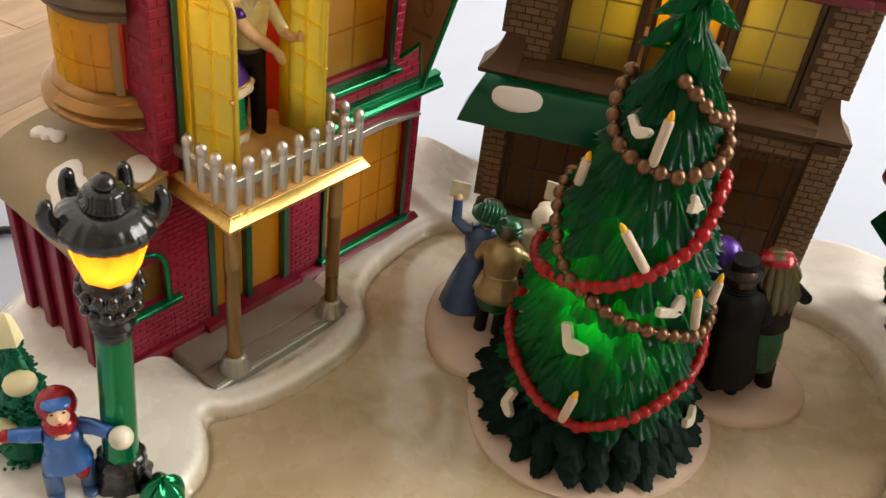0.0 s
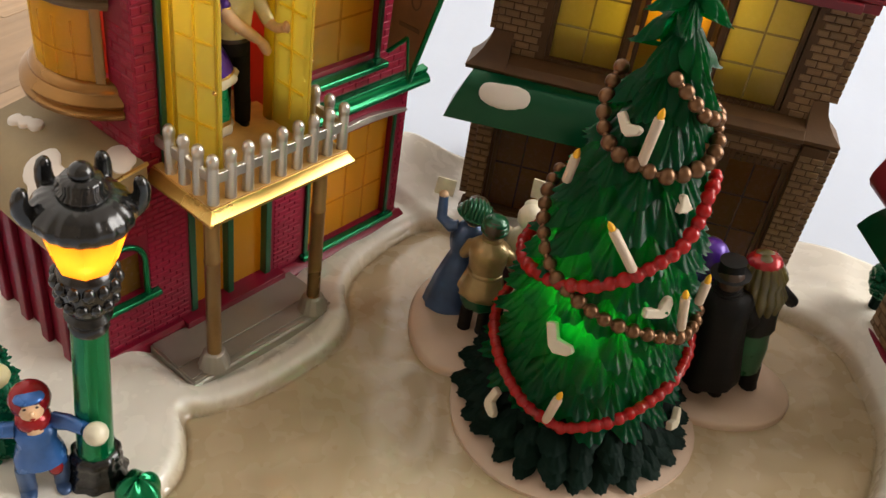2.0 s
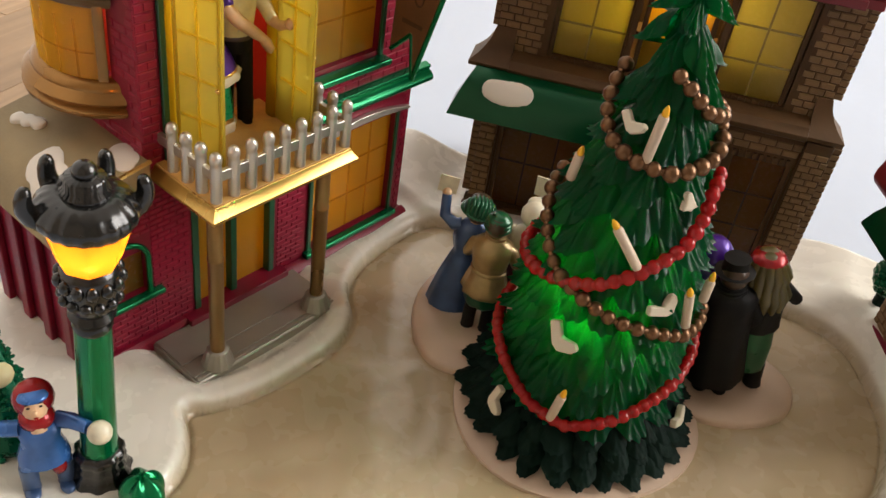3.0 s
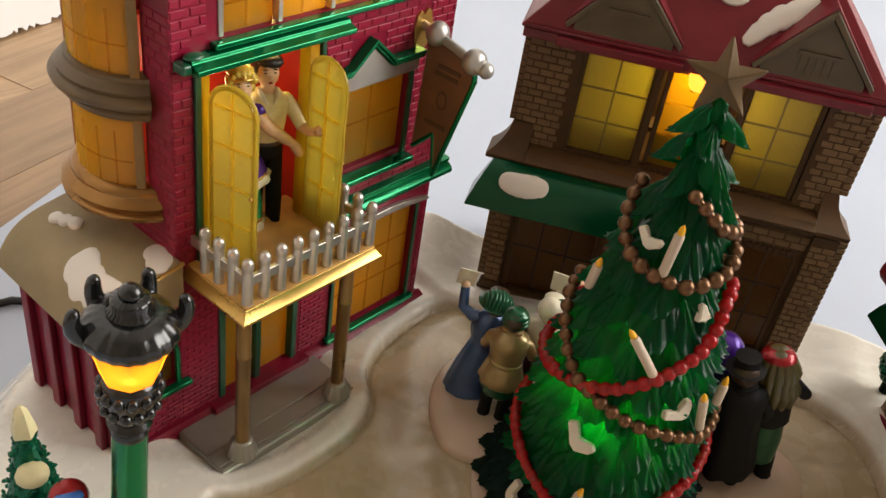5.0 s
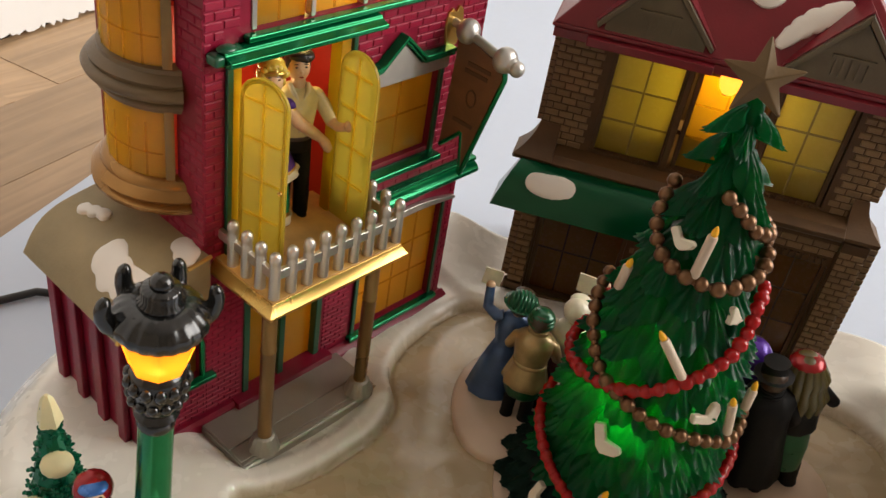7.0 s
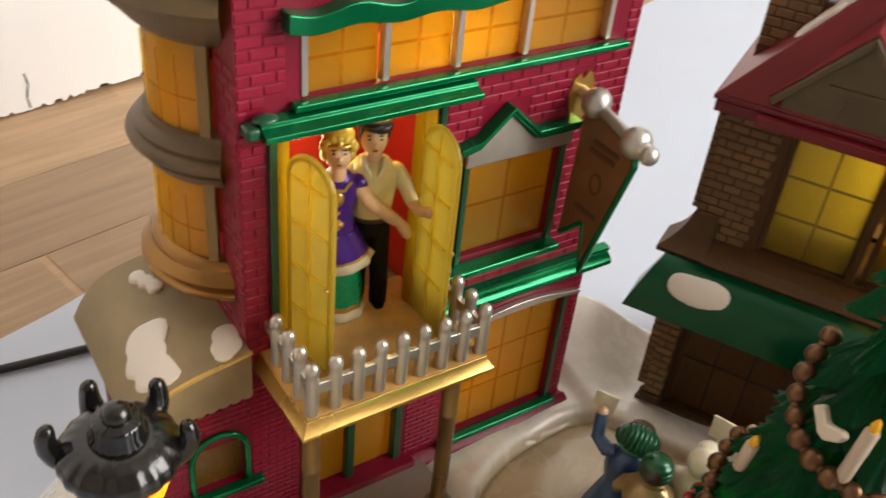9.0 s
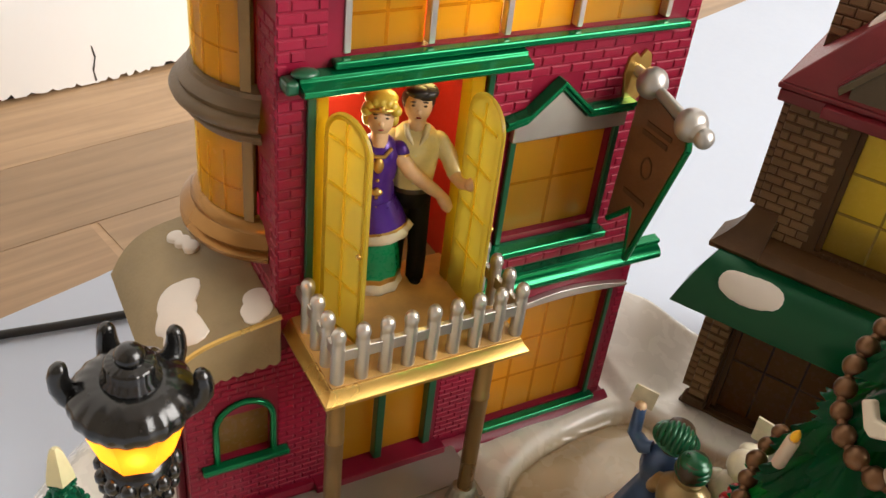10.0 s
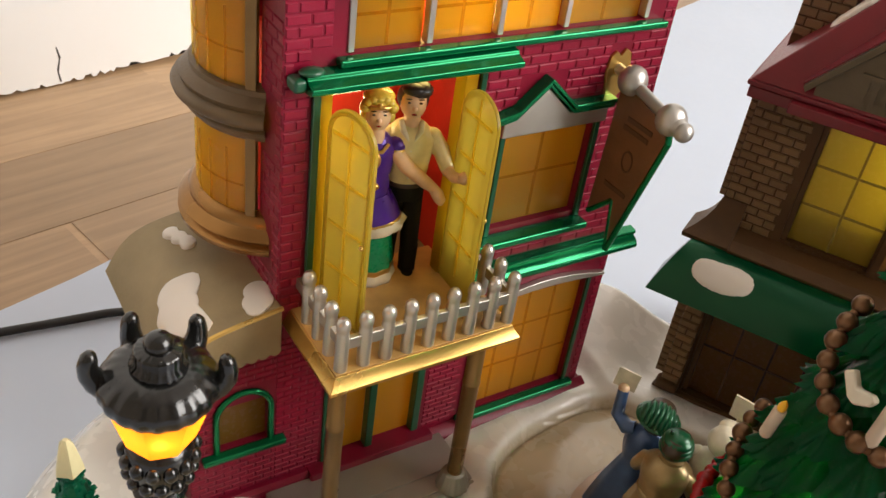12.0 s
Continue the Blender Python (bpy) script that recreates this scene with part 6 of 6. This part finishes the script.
d.place("figurine", (-0.82, 0.60, 1.432), 68, "figurine of a woman in a purple bodice and green skirt", scale=0.955, group="couple in the doorway")
d = Doll()
legs(d, DARK, DARK, 0.66, gap=0.05, r=0.062)
d.lathe(DARK, [(0.11, 0.58), (0.12, 0.62), (0.115, 0.70)])
d.lathe(SHIRT, [(0.115, 0.69), (0.125, 0.76), (0.145, 0.92), (0.15, 0.99), (0.09, 1.06), (0.045, 1.08)])
head(d, 1.19, RAVEN, r=0.088, tilt=8)
d.ball(RAVEN, (0.03, 0.0, 1.27), (0.075, 0.08, 0.045))
for side in (-1, 1):
    d.ball(SHIRT, (side * 0.125, 0, 0.975), (0.062, 0.06, 0.06))
d.tube(SHIRT, [(0.13, 0.0, 0.98), (0.20, -0.01, 0.88), (0.235, -0.05, 0.80)], [0.056, 0.052, 0.045])
d.tube(SKIN, [(0.23, -0.04, 0.80), (0.27, -0.13, 0.79), (0.30, -0.19, 0.82)], [0.042, 0.036, 0.03])
d.ball(SKIN, (0.31, -0.21, 0.835), (0.036, 0.036, 0.042))
for side in (-1, 1):
    d.tube(IVORY, [(side * 0.06, -0.03, 1.085), (side * 0.05, -0.08, 1.05), (side * 0.012, -0.108, 0.99)], [0.016, 0.018, 0.006])
for z in (0.94, 0.88, 0.82, 0.76):
    d.ball(IVORY, (0, -0.112 + 0.03 * (0.94 - z), z), 0.008)
d.lathe(HAIRY, [(0.118, 0.675), (0.122, 0.69), (0.118, 0.705)])
d.tube(SHIRT, [(-0.13, 0.0, 0.98), (-0.19, -0.02, 0.84), (-0.14, -0.12, 0.76)], [0.055, 0.05, 0.042])
d.place("figurine", (-0.82, 0.82, 1.385), 66, "figurine of a dark-haired man in a cream shirt and black trousers", group="couple in the doorway")

# boy throwing a snowball beside the lamp
d = Doll()
legs(d, SKY, BLUE, 0.34, gap=0.06, r=0.058, split=0.04)
d.ball(CRIMSON, (0.07, -0.05, 0.22), (0.045, 0.03, 0.07))
d.lathe(SKY, [(0.15, 0.28), (0.145, 0.33), (0.11, 0.45), (0.125, 0.55), (0.09, 0.62), (0.05, 0.64)])
d.lathe(CRIMSON, [(0.075, 0.57), (0.098, 0.60), (0.10, 0.64), (0.08, 0.68), (0.05, 0.69)], squash=0.95)
head(d, 0.72, None, r=0.085, tilt=22)
d.ball(CRIMSON, (0, 0.045, 0.735), (0.118, 0.105, 0.125))
d.ball(SKY, (0, -0.025, 0.815), (0.085, 0.06, 0.026))
d.tube(SKY, [(0.10, 0, 0.57), (0.18, -0.06, 0.59), (0.26, -0.16, 0.61)], [0.052, 0.048, 0.04])
d.ball(IVORY, (0.31, -0.215, 0.615), 0.072)
d.tube(SKY, [(-0.10, 0, 0.56), (-0.18, 0.02, 0.56), (-0.28, 0.05, 0.56)], [0.052, 0.048, 0.04])
d.ball(CRIMSON, (-0.30, 0.05, 0.56), 0.042)
d.place("figurine", (0.04, -1.28, 0.0), 66, "boy figurine in blue coat and red hood throwing a snowball")

# ---------------------------------------------------------------- pieces: bricks and floor planks
def brick_mesh(mat):
    """A brick one unit long, high and proud, its face drawn in at the edges."""
    bm = bmesh.new()
    a = [bm.verts.new((x, 0, z)) for x, z in ((0, 0), (1, 0), (1, 1), (0, 1))]
    b = [bm.verts.new((x, 1, z)) for x, z in ((0.05, 0.12), (0.95, 0.12), (0.95, 0.88), (0.05, 0.88))]
    bm.faces.new(b)
    for i in range(4):
        bm.faces.new((a[i], a[(i + 1) % 4], b[(i + 1) % 4], b[i]))
    bmesh.ops.recalc_face_normals(bm, faces=bm.faces)
    me = bpy.data.meshes.new("brick")
    bm.to_mesh(me)
    bm.free()
    me.materials.append(mat)
    return me


BRICK_MESHES = {}
LAID, REST = {}, {}
for wall, axis, face, sign, u0, u1, z0, z1, w, h, mat, holes, gap, proud in BRICKS:
    if mat.name not in BRICK_MESHES:
        BRICK_MESHES[mat.name] = brick_mesh(mat)
    rows = int((z1 - z0) / h)
    spare = []
    for j in range(rows):
        z = z0 + j * h
        u = u0 - (0.5 * w if j % 2 else 0)
        while u < u1 - 0.02:
            a, b = max(u, u0), min(u + w - gap, u1)
            pieces = [(a, b)]
            for p, q, r, s in holes:
                if z + h - gap > r and z < s:
                    cut = []
                    for c, e in pieces:
                        if e <= p or c >= q:
                            cut.append((c, e))
                        else:
                            if p - c > 0.025:
                                cut.append((c, p))
                            if e - q > 0.025:
                                cut.append((q, e))
                    pieces = cut
            for c, e in pieces:
                if e - c > 0.02:
                    spare.append((c, e, z))
            u += w
    org = ORIGINS[wall.name]
    for c, e, z in spare:
        if LAID.get(wall.name, 0) >= 300:
            REST.setdefault(wall, []).append((axis, face, sign, c, e, z, z + h - gap, proud, mat))
            continue
        LAID[wall.name] = LAID.get(wall.name, 0) + 1
        o = new("brick", BRICK_MESHES[mat.name])
        o.parent = wall
        long, tall = (e - c) * K, (h - gap) * K
        if axis == "x":
            p = Vector((face, c if sign < 0 else e, z))
            turn = Euler((0, 0, radians(90 if sign < 0 else -90)))
        else:
            p = Vector((e if sign < 0 else c, face, z))
            turn = Euler((0, 0, radians(180 if sign < 0 else 0)))
        o.matrix_basis = Matrix.LocRotScale((p - org) * K, turn, (long, proud * K, tall))

for wall, rest in REST.items():
    bm = bmesh.new()
    for axis, face, sign, c, e, z0, z1, proud, mat in rest:
        du, dz = 0.05 * (e - c), 0.12 * (z1 - z0)
        low = [(c, z0), (e, z0), (e, z1), (c, z1)]
        high = [(c + du, z0 + dz), (e - du, z0 + dz), (e - du, z1 - dz), (c + du, z1 - dz)]
        a, b = [[bm.verts.new((face + o, u, z) if axis == "x" else (u, face + o, z)) for u, z in q] for q, o in ((low, 0.0), (high, sign * proud))]
        bm.faces.new(b)
        for i in range(4):
            bm.faces.new((a[i], a[(i + 1) % 4], b[(i + 1) % 4], b[i]))
    tagged(part("bricks", bm, rest[0][-1], wall), kind="stuff")

rng = random.Random(9)
plank = bmesh.new()
PL, PW = 9.0, 1.36
box(plank, 0.006, PW - 0.006, 0.006, PL - 0.006, -0.16, 0.0)
plank_mesh = finish(plank, "plank", WOOD, Vector(), False)
turn = Euler((0, 0, math.atan2(WALL_DIR.y, WALL_DIR.x) - math.pi / 2))
for i in range(8):
    for j in range(-3, 4):
        s = (j + 0.37 * (i % 3) + 0.1 * rng.random()) * PL
        o = new("plank", plank_mesh)
        o.parent = floor
        o.matrix_basis = Matrix.LocRotScale(along(s, 0.02 + i * PW, FLOOR_Z - 0.135) * K, turn, None)
